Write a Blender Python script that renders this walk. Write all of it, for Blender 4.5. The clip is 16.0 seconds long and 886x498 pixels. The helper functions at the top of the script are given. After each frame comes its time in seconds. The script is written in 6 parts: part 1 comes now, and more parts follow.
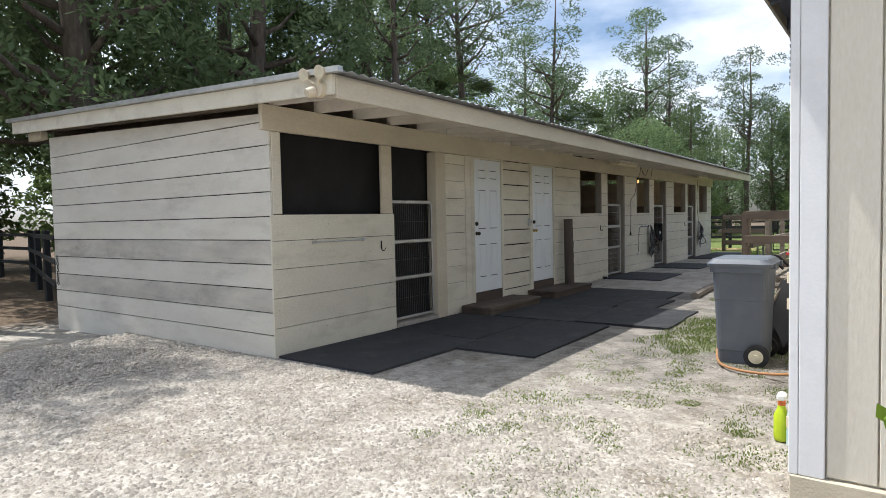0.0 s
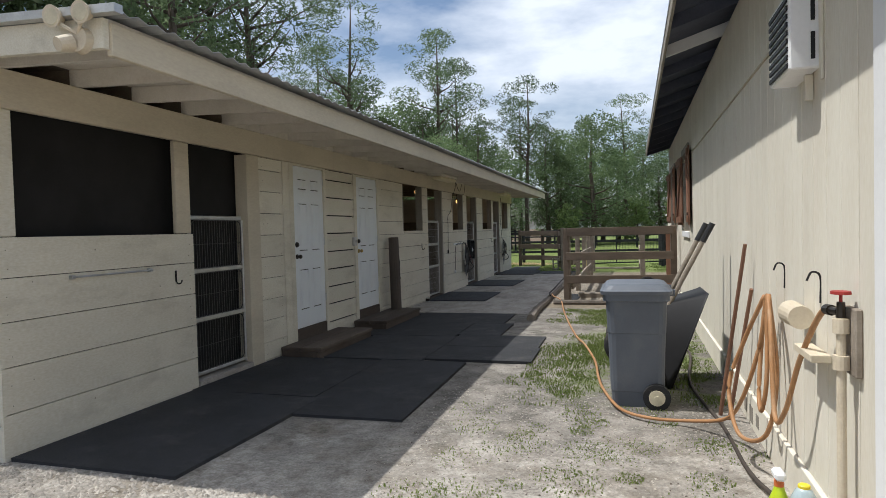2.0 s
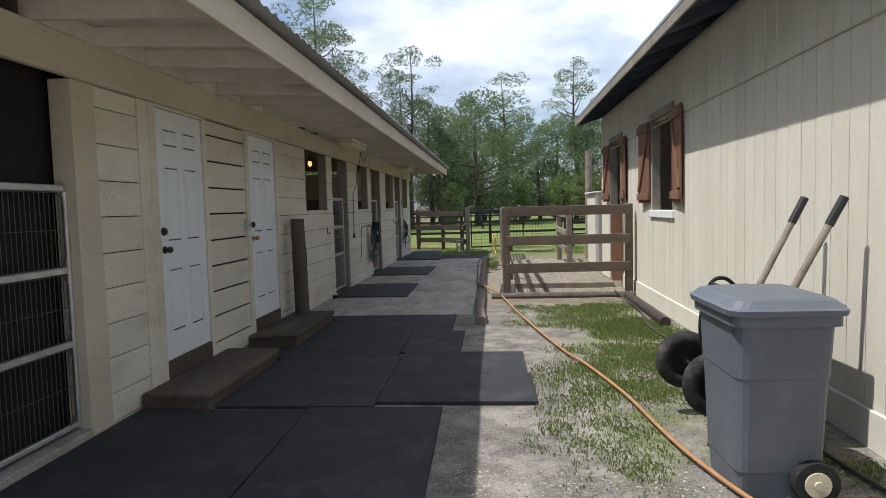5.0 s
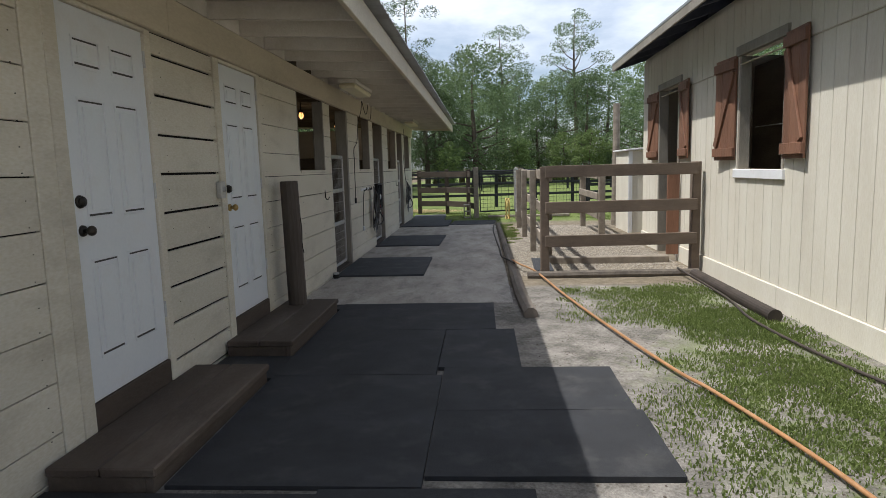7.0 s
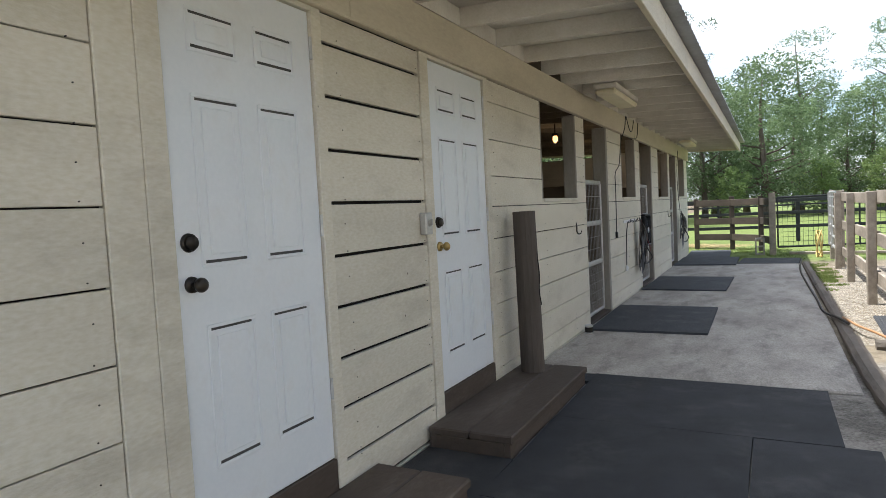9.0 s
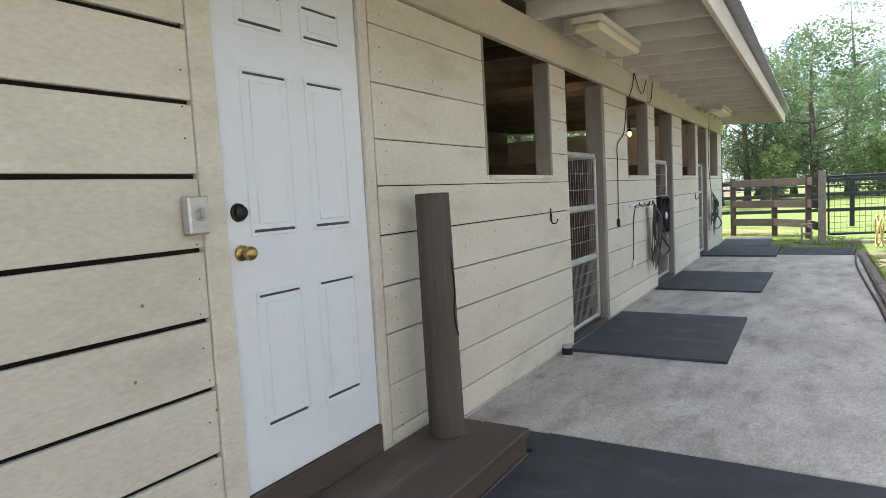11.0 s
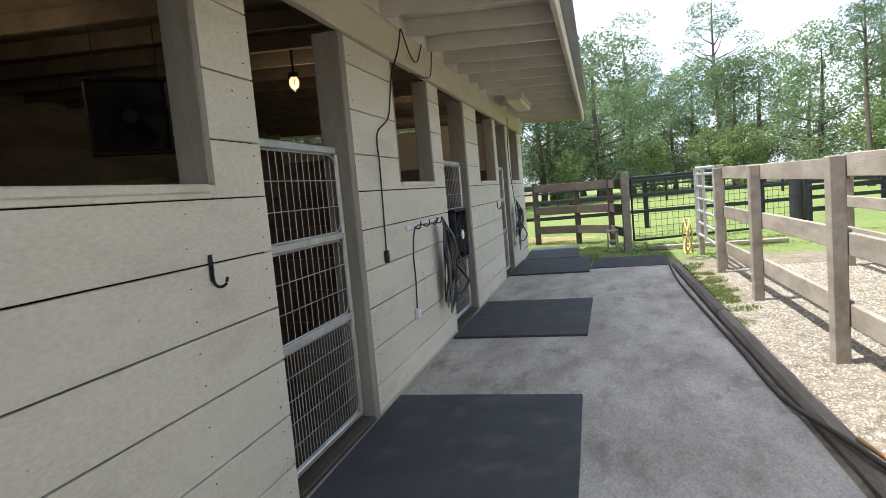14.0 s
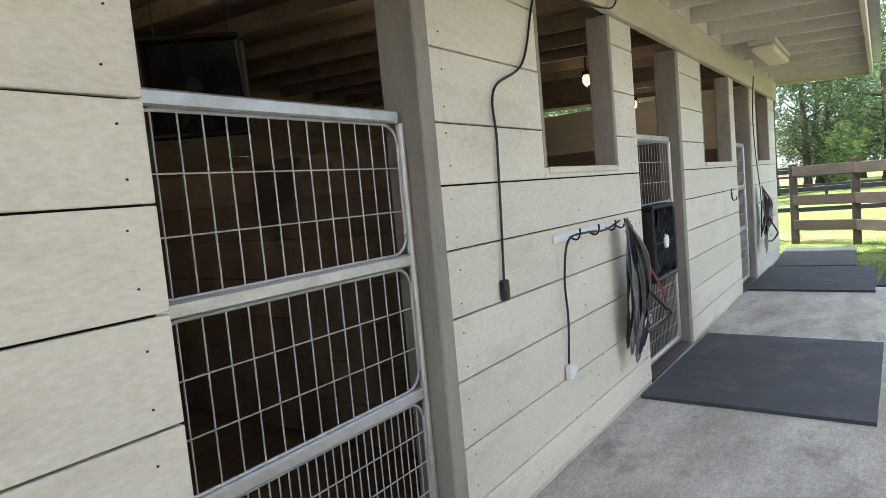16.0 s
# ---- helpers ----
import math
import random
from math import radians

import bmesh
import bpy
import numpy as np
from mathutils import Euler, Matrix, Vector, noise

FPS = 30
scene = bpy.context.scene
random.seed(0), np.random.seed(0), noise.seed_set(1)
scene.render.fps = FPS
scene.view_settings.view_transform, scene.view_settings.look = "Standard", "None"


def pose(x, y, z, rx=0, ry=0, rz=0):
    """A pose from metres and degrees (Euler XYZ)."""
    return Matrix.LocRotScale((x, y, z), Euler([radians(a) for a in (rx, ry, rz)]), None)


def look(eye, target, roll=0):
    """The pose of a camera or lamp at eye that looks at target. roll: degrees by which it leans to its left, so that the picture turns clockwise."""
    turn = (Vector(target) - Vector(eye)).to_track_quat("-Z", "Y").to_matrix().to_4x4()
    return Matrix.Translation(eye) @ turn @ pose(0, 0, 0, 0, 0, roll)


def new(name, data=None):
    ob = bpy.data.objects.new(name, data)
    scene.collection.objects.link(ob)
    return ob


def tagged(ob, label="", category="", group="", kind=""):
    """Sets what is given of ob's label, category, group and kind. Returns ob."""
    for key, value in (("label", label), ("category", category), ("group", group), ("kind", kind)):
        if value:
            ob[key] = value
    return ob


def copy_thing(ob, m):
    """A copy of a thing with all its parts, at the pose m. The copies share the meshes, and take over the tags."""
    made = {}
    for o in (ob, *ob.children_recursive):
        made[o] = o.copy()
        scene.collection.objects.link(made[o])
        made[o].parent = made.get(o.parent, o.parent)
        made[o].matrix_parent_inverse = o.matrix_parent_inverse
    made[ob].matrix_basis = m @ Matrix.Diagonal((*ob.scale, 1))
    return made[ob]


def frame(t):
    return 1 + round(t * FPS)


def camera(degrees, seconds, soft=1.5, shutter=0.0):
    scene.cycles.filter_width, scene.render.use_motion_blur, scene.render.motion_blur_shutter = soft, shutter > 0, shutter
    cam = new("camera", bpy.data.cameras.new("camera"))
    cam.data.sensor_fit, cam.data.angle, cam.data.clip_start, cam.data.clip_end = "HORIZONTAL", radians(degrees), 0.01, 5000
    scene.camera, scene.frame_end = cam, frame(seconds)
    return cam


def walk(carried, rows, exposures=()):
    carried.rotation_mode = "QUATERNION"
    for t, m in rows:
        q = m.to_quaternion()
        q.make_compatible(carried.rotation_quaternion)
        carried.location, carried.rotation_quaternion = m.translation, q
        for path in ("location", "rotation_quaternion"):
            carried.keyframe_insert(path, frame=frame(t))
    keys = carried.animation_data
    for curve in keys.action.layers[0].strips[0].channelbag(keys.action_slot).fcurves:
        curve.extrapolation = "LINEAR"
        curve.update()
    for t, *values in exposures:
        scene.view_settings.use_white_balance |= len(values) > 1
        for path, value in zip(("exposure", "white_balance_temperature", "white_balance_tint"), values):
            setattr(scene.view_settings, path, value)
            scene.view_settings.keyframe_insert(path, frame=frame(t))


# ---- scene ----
cam = camera(71.1, 16.0, soft=0.8)
PATH = [
    (0, (5.173, -4.123, 1.377), (3.998, -2.507, 1.282), -1.2),
    (0.5, (4.787, -3.898, 1.394), (3.889, -2.113, 1.307), -0.1),
    (1, (4.451, -3.621, 1.381), (3.662, -1.784, 1.312), -2.3),
    (1.5, (4.16, -3.311, 1.408), (3.503, -1.424, 1.337), -2.1),
    (2, (3.96, -3.062, 1.433), (3.394, -1.145, 1.373), -1.5),
    (2.5, (3.673, -2.706, 1.388), (3.076, -0.8, 1.283), -2.0),
    (3, (3.468, -2.276, 1.398), (2.882, -0.366, 1.304), -1.4),
    (3.5, (3.236, -1.948, 1.465), (2.702, -0.026, 1.319), -3.2),
    (4, (3.033, -1.537, 1.381), (2.68, 0.427, 1.251), -1.8),
    (4.2, (2.966, -1.44, 1.428), (2.737, 0.542, 1.28), -0.9),
    (6.3, (2.191, 0.157, 1.438), (2.1, 2.152, 1.336), -2.2),
    (6.5, (2.146, 0.339, 1.421), (2.102, 2.336, 1.319), -2.3),
    (7, (2.056, 0.826, 1.419), (1.925, 2.805, 1.161), -1.6),
    (7.5, (1.932, 1.165, 1.404), (1.639, 3.13, 1.169), -2.5),
    (8, (1.916, 1.612, 1.356), (1.332, 3.515, 1.166), -1.6),
    (8.5, (1.926, 1.996, 1.385), (1.098, 3.812, 1.255), -2.4),
    (8.7, (1.814, 2.133, 1.374), (0.916, 3.916, 1.263), -2.9),
    (10.8, (1.859, 4.043, 1.333), (0.849, 5.759, 1.142), -3.6),
    (11, (1.817, 4.202, 1.319), (0.78, 5.903, 1.15), -3.1),
    (11.5, (1.799, 4.542, 1.322), (0.859, 6.301, 1.171), -2.4),
    (12, (1.784, 4.986, 1.351), (0.89, 6.766, 1.175), -3.9),
    (12.5, (1.691, 5.392, 1.355), (0.956, 7.245, 1.194), -3.5),
    (13, (1.637, 5.913, 1.354), (0.954, 7.779, 1.124), -3.3),
    (13.5, (1.469, 6.396, 1.329), (1.097, 8.354, 1.155), -3.6),
    (14, (1.408, 6.839, 1.33), (0.91, 8.768, 1.151), -5.1),
    (14.5, (1.337, 7.292, 1.342), (0.856, 9.221, 1.124), -3.5),
    (15, (1.328, 7.703, 1.329), (0.67, 9.582, 1.137), -4.8),
    (15.5, (1.346, 8.157, 1.342), (0.384, 9.905, 1.205), -5.6),
    (16, (1.29, 8.542, 1.345), (0.129, 10.162, 1.178), -5.2),
]
EXPO = [(0, 0.42, 6100, 9), (0.5, 0.12, 6100, 9), (1.5, 0.02, 6100, 9), (3, 0.0, 6100, 10), (4.2, 0.24, 6100, 10), (6.5, 0.0, 6100, 10), (6.9, 0.08, 6100, 10), (7.5, 0.72, 6100, 10), (8.5, 0.95, 6050, 9), (11, 1.62, 6000, 9), (12.5, 1.55, 6000, 9), (13.4, 1.5, 6000, 9),
        (14.1, 1.2, 6000, 9), (14.6, 1.12, 6000, 9), (15.5, 1.75, 6000, 8), (16, 1.98, 6000, 8)]
walk(cam, [(t, look(eye, target, roll)) for t, eye, target, roll in PATH], EXPO)

# ---- world and sun ----
SUN_TO = Vector((-1.25, -0.26, 2.75)).normalized()
world = bpy.data.worlds.new("world")
scene.world = world
world.use_nodes = True
wn, wl = world.node_tree.nodes, world.node_tree.links
sky = wn.new("ShaderNodeTexSky")
sky.sky_type = "NISHITA"
sky.sun_disc = False
sky.sun_elevation = math.asin(SUN_TO.z)
sky.sun_rotation = math.atan2(SUN_TO.x, SUN_TO.y)
sky.dust_density = 2.0
wco = wn.new("ShaderNodeTexCoord")
wmap = wn.new("ShaderNodeMapping")
wmap.inputs["Scale"].default_value = (1.0, 1.0, 2.6)
wl.new(wco.outputs["Generated"], wmap.inputs["Vector"])
cloud = wn.new("ShaderNodeTexNoise")
cloud.inputs["Scale"].default_value = 2.3
cloud.inputs["Detail"].default_value = 7
cloud.inputs["Roughness"].default_value = 0.55
wl.new(wmap.outputs["Vector"], cloud.inputs["Vector"])
cramp = wn.new("ShaderNodeValToRGB")
cramp.color_ramp.elements[0].position = 0.40
cramp.color_ramp.elements[1].position = 0.62
wl.new(cloud.outputs["Fac"], cramp.inputs["Fac"])
cmix = wn.new("ShaderNodeMix")
cmix.data_type = "RGBA"
cmix.inputs["B"].default_value = (8.0, 8.3, 8.8, 1)
wl.new(cramp.outputs["Color"], cmix.inputs["Factor"])
wl.new(sky.outputs["Color"], cmix.inputs["A"])
wl.new(cmix.outputs["Result"], wn["Background"].inputs["Color"])
wn["Background"].inputs["Strength"].default_value = 0.12

sun = new("sun", bpy.data.lights.new("sun", "SUN"))
sun.data.energy = 4.4
sun.data.angle = radians(0.55)
sun.data.color = (1.0, 0.95, 0.87)
sun.matrix_world = look(SUN_TO * 60, (0, 0, 0))


# ---- materials ----
def mat(name, c1, c2=None, scale=6.0, rough=0.8, bump=0.15, fine=60.0, metal=0.0, stretch=(1, 1, 1),
        stain=None, stain_scale=1.3, stain_amt=0.5, island=0.0, spec=0.3, specks=0.0, fine_amt=0.14):
    """Two-scale noise colour, optional stains, fine relief; all in metres."""
    m = bpy.data.materials.new(name)
    m.use_nodes = True
    n, l = m.node_tree.nodes, m.node_tree.links
    b = n["Principled BSDF"]
    c2 = c2 or tuple(x * 0.8 for x in c1)
    geo = n.new("ShaderNodeNewGeometry")
    mp = n.new("ShaderNodeMapping")
    mp.inputs["Scale"].default_value = stretch
    l.new(geo.outputs["Position"], mp.inputs["Vector"])
    n1 = n.new("ShaderNodeTexNoise")
    n1.inputs["Scale"].default_value = scale
    n1.inputs["Detail"].default_value = 6
    n1.inputs["Roughness"].default_value = 0.62
    l.new(mp.outputs["Vector"], n1.inputs["Vector"])
    r1 = n.new("ShaderNodeValToRGB")
    r1.color_ramp.elements[0].position = 0.33
    r1.color_ramp.elements[1].position = 0.68
    r1.color_ramp.elements[0].color = (*c2, 1)
    r1.color_ramp.elements[1].color = (*c1, 1)
    l.new(n1.outputs["Fac"], r1.inputs["Fac"])
    col = r1.outputs["Color"]
    n2 = n.new("ShaderNodeTexNoise")
    n2.inputs["Scale"].default_value = fine
    n2.inputs["Detail"].default_value = 4
    l.new(mp.outputs["Vector"], n2.inputs["Vector"])
    fm = n.new("ShaderNodeMix")
    fm.data_type, fm.blend_type = "RGBA", "OVERLAY"
    fm.inputs["Factor"].default_value = fine_amt
    l.new(col, fm.inputs["A"])
    l.new(n2.outputs["Fac"], fm.inputs["B"])
    col = fm.outputs["Result"]
    if stain:
        n3 = n.new("ShaderNodeTexNoise")
        n3.inputs["Scale"].default_value = stain_scale
        n3.inputs["Detail"].default_value = 8
        n3.inputs["Roughness"].default_value = 0.7
        l.new(mp.outputs["Vector"], n3.inputs["Vector"])
        r3 = n.new("ShaderNodeValToRGB")
        r3.color_ramp.elements[0].position = 0.52
        r3.color_ramp.elements[1].position = 0.72
        r3.color_ramp.elements[1].color = (stain_amt, stain_amt, stain_amt, 1)
        l.new(n3.outputs["Fac"], r3.inputs["Fac"])
        sm = n.new("ShaderNodeMix")
        sm.data_type = "RGBA"
        sm.inputs["B"].default_value = (*stain, 1)
        l.new(r3.outputs["Color"], sm.inputs["Factor"])
        l.new(col, sm.inputs["A"])
        col = sm.outputs["Result"]
    if specks:
        vo = n.new("ShaderNodeTexVoronoi")
        vo.inputs["Scale"].default_value = 5.5
        l.new(geo.outputs["Position"], vo.inputs["Vector"])
        rv = n.new("ShaderNodeValToRGB")
        rv.color_ramp.elements[0].position, rv.color_ramp.elements[1].position = 0.022, 0.045
        rv.color_ramp.elements[0].color = (specks, specks, specks, 1)
        rv.color_ramp.elements[1].color = (0, 0, 0, 1)
        l.new(vo.outputs["Distance"], rv.inputs["Fac"])
        vm = n.new("ShaderNodeMix")
        vm.data_type = "RGBA"
        vm.inputs["B"].default_value = (0.10, 0.085, 0.065, 1)
        l.new(rv.outputs["Color"], vm.inputs["Factor"])
        l.new(col, vm.inputs["A"])
        col = vm.outputs["Result"]
    if island:
        oi = n.new("ShaderNodeObjectInfo")
        gi = n.new("ShaderNodeNewGeometry")
        ad = n.new("ShaderNodeMath")
        ad.operation = "ADD"
        l.new(oi.outputs["Random"], ad.inputs[0])
        l.new(gi.outputs["Random Per Island"], ad.inputs[1])
        fr = n.new("ShaderNodeMath")
        fr.operation = "FRACT"
        l.new(ad.outputs[0], fr.inputs[0])
        mr = n.new("ShaderNodeMapRange")
        mr.inputs["To Min"].default_value = 1 - island
        mr.inputs["To Max"].default_value = 1 + island
        l.new(fr.outputs[0], mr.inputs["Value"])
        hv = n.new("ShaderNodeHueSaturation")
        l.new(mr.outputs["Result"], hv.inputs["Value"])
        l.new(col, hv.inputs["Color"])
        col = hv.outputs["Color"]
    l.new(col, b.inputs["Base Color"])
    b.inputs["Roughness"].default_value = rough
    b.inputs["Metallic"].default_value = metal
    b.inputs["Specular IOR Level"].default_value = spec
    if bump:
        ad2 = n.new("ShaderNodeMath")
        ad2.operation = "ADD"
        l.new(n1.outputs["Fac"], ad2.inputs[0])
        l.new(n2.outputs["Fac"], ad2.inputs[1])
        bp = n.new("ShaderNodeBump")
        bp.inputs["Strength"].default_value = bump
        bp.inputs["Distance"].default_value = 0.02
        l.new(ad2.outputs[0], bp.inputs["Height"])
        l.new(bp.outputs["Normal"], b.inputs["Normal"])
    return m


M = {}
M["cream"] = mat("cream_paint", (0.70, 0.655, 0.54), (0.63, 0.585, 0.475), 3.0, 0.7, 0.12, 90, stretch=(1, 0.35, 1),
                 stain=(0.38, 0.34, 0.26), stain_scale=3.4, stain_amt=0.5, island=0.05, specks=0.8, fine_amt=0.3)
M["endwall"] = mat("whitewashed_boards", (0.70, 0.66, 0.58), (0.60, 0.56, 0.48), 3.0, 0.8, 0.2, 90, stretch=(0.3, 1, 1),
                   stain=(0.33, 0.30, 0.26), stain_scale=2.6, stain_amt=0.5, island=0.04, specks=0.5)
M["endworn"] = mat("worn_whitewash", (0.62, 0.58, 0.50), (0.40, 0.37, 0.32), 2.2, 0.85, 0.25, 90, stretch=(0.5, 1, 1.6),
                   stain=(0.24, 0.215, 0.185), stain_scale=1.5, stain_amt=0.95, specks=0.6)
M["beam"] = mat("beam_paint", (0.62, 0.55, 0.42), (0.52, 0.46, 0.35), 2.5, 0.72, 0.15, 80, stretch=(1, 0.3, 1),
                stain=(0.30, 0.26, 0.2), stain_scale=1.6, stain_amt=0.35)
M["taupe"] = mat("taupe_paint", (0.33, 0.30, 0.25), (0.23, 0.207, 0.172), 4, 0.75, 0.12, 70, stretch=(1, 1, 0.3),
                 stain=(0.14, 0.12, 0.1), stain_scale=3, stain_amt=0.5, island=0.05)
M["soffit"] = mat("soffit_boards", (0.68, 0.64, 0.57), (0.56, 0.52, 0.45), 3, 0.85, 0.2, 60, island=0.08)
M["screen"] = mat("flat_charcoal", (0.022, 0.021, 0.020), (0.015, 0.0145, 0.0135), 3, 0.9, 0.1, 300)
M["dark"] = mat("dark_gap", (0.02, 0.018, 0.016), (0.012, 0.011, 0.01), 4, 0.95, 0.1, 40)
M["interior"] = mat("stall_wood", (0.20, 0.165, 0.125), (0.12, 0.10, 0.075), 3, 0.9, 0.3, 50, stretch=(1, 0.3, 1), island=0.15)
M["rafter_in"] = mat("bare_rafter", (0.24, 0.20, 0.15), (0.15, 0.125, 0.095), 4, 0.88, 0.25, 60, island=0.12)
M["rafter"] = mat("rafter_wood", (0.38, 0.30, 0.21), (0.27, 0.21, 0.145), 4, 0.85, 0.25, 60, island=0.1)
M["dirt"] = mat("stall_dirt", (0.14, 0.11, 0.085), (0.09, 0.07, 0.055), 3, 0.95, 0.5, 30)
M["door"] = mat("white_door", (0.80, 0.82, 0.83), (0.74, 0.77, 0.79), 2.0, 0.42, 0.03, 50, stain=(0.55, 0.52, 0.46),
                stain_scale=4, stain_amt=0.25, spec=0.5)
M["doorshade"] = mat("door_shadow_line", (0.10, 0.095, 0.09), (0.06, 0.06, 0.055), 8, 0.8, 0.05, 60)
M["roof"] = mat("galvanised_roof", (0.46, 0.48, 0.50), (0.36, 0.37, 0.38), 2, 0.45, 0.08, 40, metal=0.6,
                stain=(0.22, 0.18, 0.14), stain_scale=1.2, stain_amt=0.4)
M["metal"] = mat("galvanised_steel", (0.62, 0.62, 0.61), (0.48, 0.48, 0.47), 8, 0.45, 0.08, 60, metal=0.75,
                 stain=(0.30, 0.25, 0.2), stain_scale=6, stain_amt=0.4)
M["wire"] = mat("gate_wire", (0.52, 0.51, 0.49), (0.38, 0.37, 0.35), 10, 0.5, 0.0, 60, metal=0.6)
M["rubber"] = mat("black_rubber_mat", (0.042, 0.043, 0.047), (0.028, 0.029, 0.031), 3, 0.82, 0.3, 220, island=0.12,
                  stain=(0.17, 0.16, 0.145), stain_scale=2.6, stain_amt=0.24, fine_amt=0.6)
M["mat2"] = mat("grey_rubber_mat", (0.060, 0.064, 0.072), (0.045, 0.047, 0.052), 3, 0.8, 0.3, 240, island=0.1,
                stain=(0.2, 0.19, 0.18), stain_scale=3.2, stain_amt=0.28, fine_amt=0.6)
M["concrete"] = mat("worn_concrete", (0.45, 0.415, 0.37), (0.27, 0.243, 0.213), 2.6, 0.9, 0.3, 95, stretch=(1, 0.45, 1),
                    stain=(0.16, 0.145, 0.127), stain_scale=4.2, stain_amt=0.9, fine_amt=0.5)
M["step"] = mat("brown_step_paint", (0.105, 0.08, 0.062), (0.07, 0.054, 0.043), 3, 0.75, 0.25, 60, stretch=(1, 0.3, 1), island=0.12,
                stain=(0.2, 0.17, 0.14), stain_scale=3, stain_amt=0.4)
M["log"] = mat("brown_log", (0.12, 0.098, 0.08), (0.07, 0.057, 0.047), 4, 0.85, 0.5, 40, stretch=(1, 1, 0.15),
               stain=(0.04, 0.033, 0.028), stain_scale=3, stain_amt=0.6)
M["rwall"] = mat("ivory_panelling", (0.72, 0.68, 0.58), (0.66, 0.61, 0.51), 2.5, 0.75, 0.15, 80, stretch=(1, 1, 0.25),
                 stain=(0.50, 0.45, 0.36), stain_scale=1.4, stain_amt=0.3, island=0.025)
M["whitetrim"] = mat("white_trim", (0.80, 0.80, 0.80), (0.74, 0.74, 0.74), 2, 0.6, 0.05, 60, stain=(0.55, 0.53, 0.5), stain_scale=3, stain_amt=0.25)
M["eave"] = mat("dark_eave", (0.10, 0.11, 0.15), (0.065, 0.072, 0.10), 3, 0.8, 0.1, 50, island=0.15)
M["shutter"] = mat("stained_shutter", (0.245, 0.125, 0.078), (0.165, 0.085, 0.054), 5, 0.6, 0.3, 60, stretch=(1, 1, 0.2), island=0.12)
M["fence"] = mat("weathered_fence", (0.19, 0.145, 0.11), (0.125, 0.096, 0.074), 5, 0.85, 0.2, 90, stretch=(0.4, 0.4, 1), island=0.15)
M["fencedark"] = mat("dark_brown_fence", (0.085, 0.066, 0.052), (0.05, 0.04, 0.032), 5, 0.85, 0.2, 90, stretch=(0.4, 0.4, 1), island=0.15)
M["fence2"] = mat("grey_brown_fence", (0.33, 0.285, 0.23), (0.20, 0.168, 0.132), 7, 0.85, 0.15, 90, stretch=(1, 0.3, 1), island=0.12,
                  stain=(0.16, 0.125, 0.095), stain_scale=3, stain_amt=0.5)
M["blackfence"] = mat("black_fence", (0.03, 0.032, 0.034), (0.02, 0.021, 0.022), 5, 0.7, 0.2, 50)
M["bin"] = mat("slate_plastic", (0.125, 0.14, 0.165), (0.10, 0.113, 0.135), 2, 0.5, 0.05, 150, stain=(0.2, 0.2, 0.19), stain_scale=4, stain_amt=0.2, spec=0.45)
M["blackplastic"] = mat("black_plastic", (0.02, 0.02, 0.022), (0.014, 0.014, 0.015), 4, 0.5, 0.05, 100, spec=0.45)
M["tyre"] = mat("black_tyre", (0.028, 0.028, 0.03), (0.018, 0.018, 0.019), 6, 0.85, 0.3, 80, stain=(0.25, 0.22, 0.18), stain_scale=5, stain_amt=0.35)
M["hub"] = mat("cream_hub", (0.66, 0.60, 0.44), (0.5, 0.45, 0.33), 8, 0.6, 0.05, 60)
M["hose"] = mat("tan_hose", (0.42, 0.22, 0.10), (0.33, 0.17, 0.075), 6, 0.55, 0.05, 90, stain=(0.5, 0.38, 0.25), stain_scale=5, stain_amt=0.4)
M["hoseyellow"] = mat("yellow_hose", (0.62, 0.47, 0.17), (0.5, 0.37, 0.13), 6, 0.55, 0.05, 90)
M["hoseblack"] = mat("dark_hose", (0.07, 0.055, 0.045), (0.04, 0.033, 0.028), 6, 0.65, 0.05, 90)
M["pvc"] = mat("aged_pvc", (0.66, 0.58, 0.44), (0.55, 0.47, 0.35), 6, 0.5, 0.05, 90)
M["brass"] = mat("brass", (0.60, 0.43, 0.16), (0.45, 0.31, 0.12), 12, 0.3, 0.03, 90, metal=0.95)
M["bronze"] = mat("dark_bronze", (0.06, 0.05, 0.04), (0.035, 0.03, 0.025), 12, 0.4, 0.03, 90, metal=0.6)
M["iron"] = mat("black_iron", (0.03, 0.028, 0.027), (0.02, 0.018, 0.017), 12, 0.6, 0.1, 90, metal=0.4)
M["red"] = mat("red_paint", (0.42, 0.05, 0.04), (0.28, 0.03, 0.025), 12, 0.5, 0.05, 90)
M["timber"] = mat("edging_timber", (0.20, 0.17, 0.14), (0.11, 0.095, 0.08), 4, 0.9, 0.6, 40, stretch=(1, 0.2, 1), island=0.15)
M["darkwire"] = mat("dark_gate_wire", (0.11, 0.105, 0.10), (0.07, 0.067, 0.063), 10, 0.6, 0.0, 60, metal=0.3)
M["bark"] = mat("bark", (0.15, 0.12, 0.095), (0.075, 0.06, 0.048), 9, 0.95, 0.9, 40, stretch=(1, 1, 0.25))
M["fan"] = mat("black_fan", (0.018, 0.018, 0.02), (0.012, 0.012, 0.013), 6, 0.5, 0.0, 60)
M["penstone"] = mat("pen_gravel", (0.37, 0.33, 0.275), (0.22, 0.195, 0.16), 12, 0.9, 0.2, 60, island=0.3)
M["stone"] = mat("limestone_gravel", (0.47, 0.425, 0.365), (0.30, 0.27, 0.23), 12, 0.9, 0.2, 60, island=0.25)


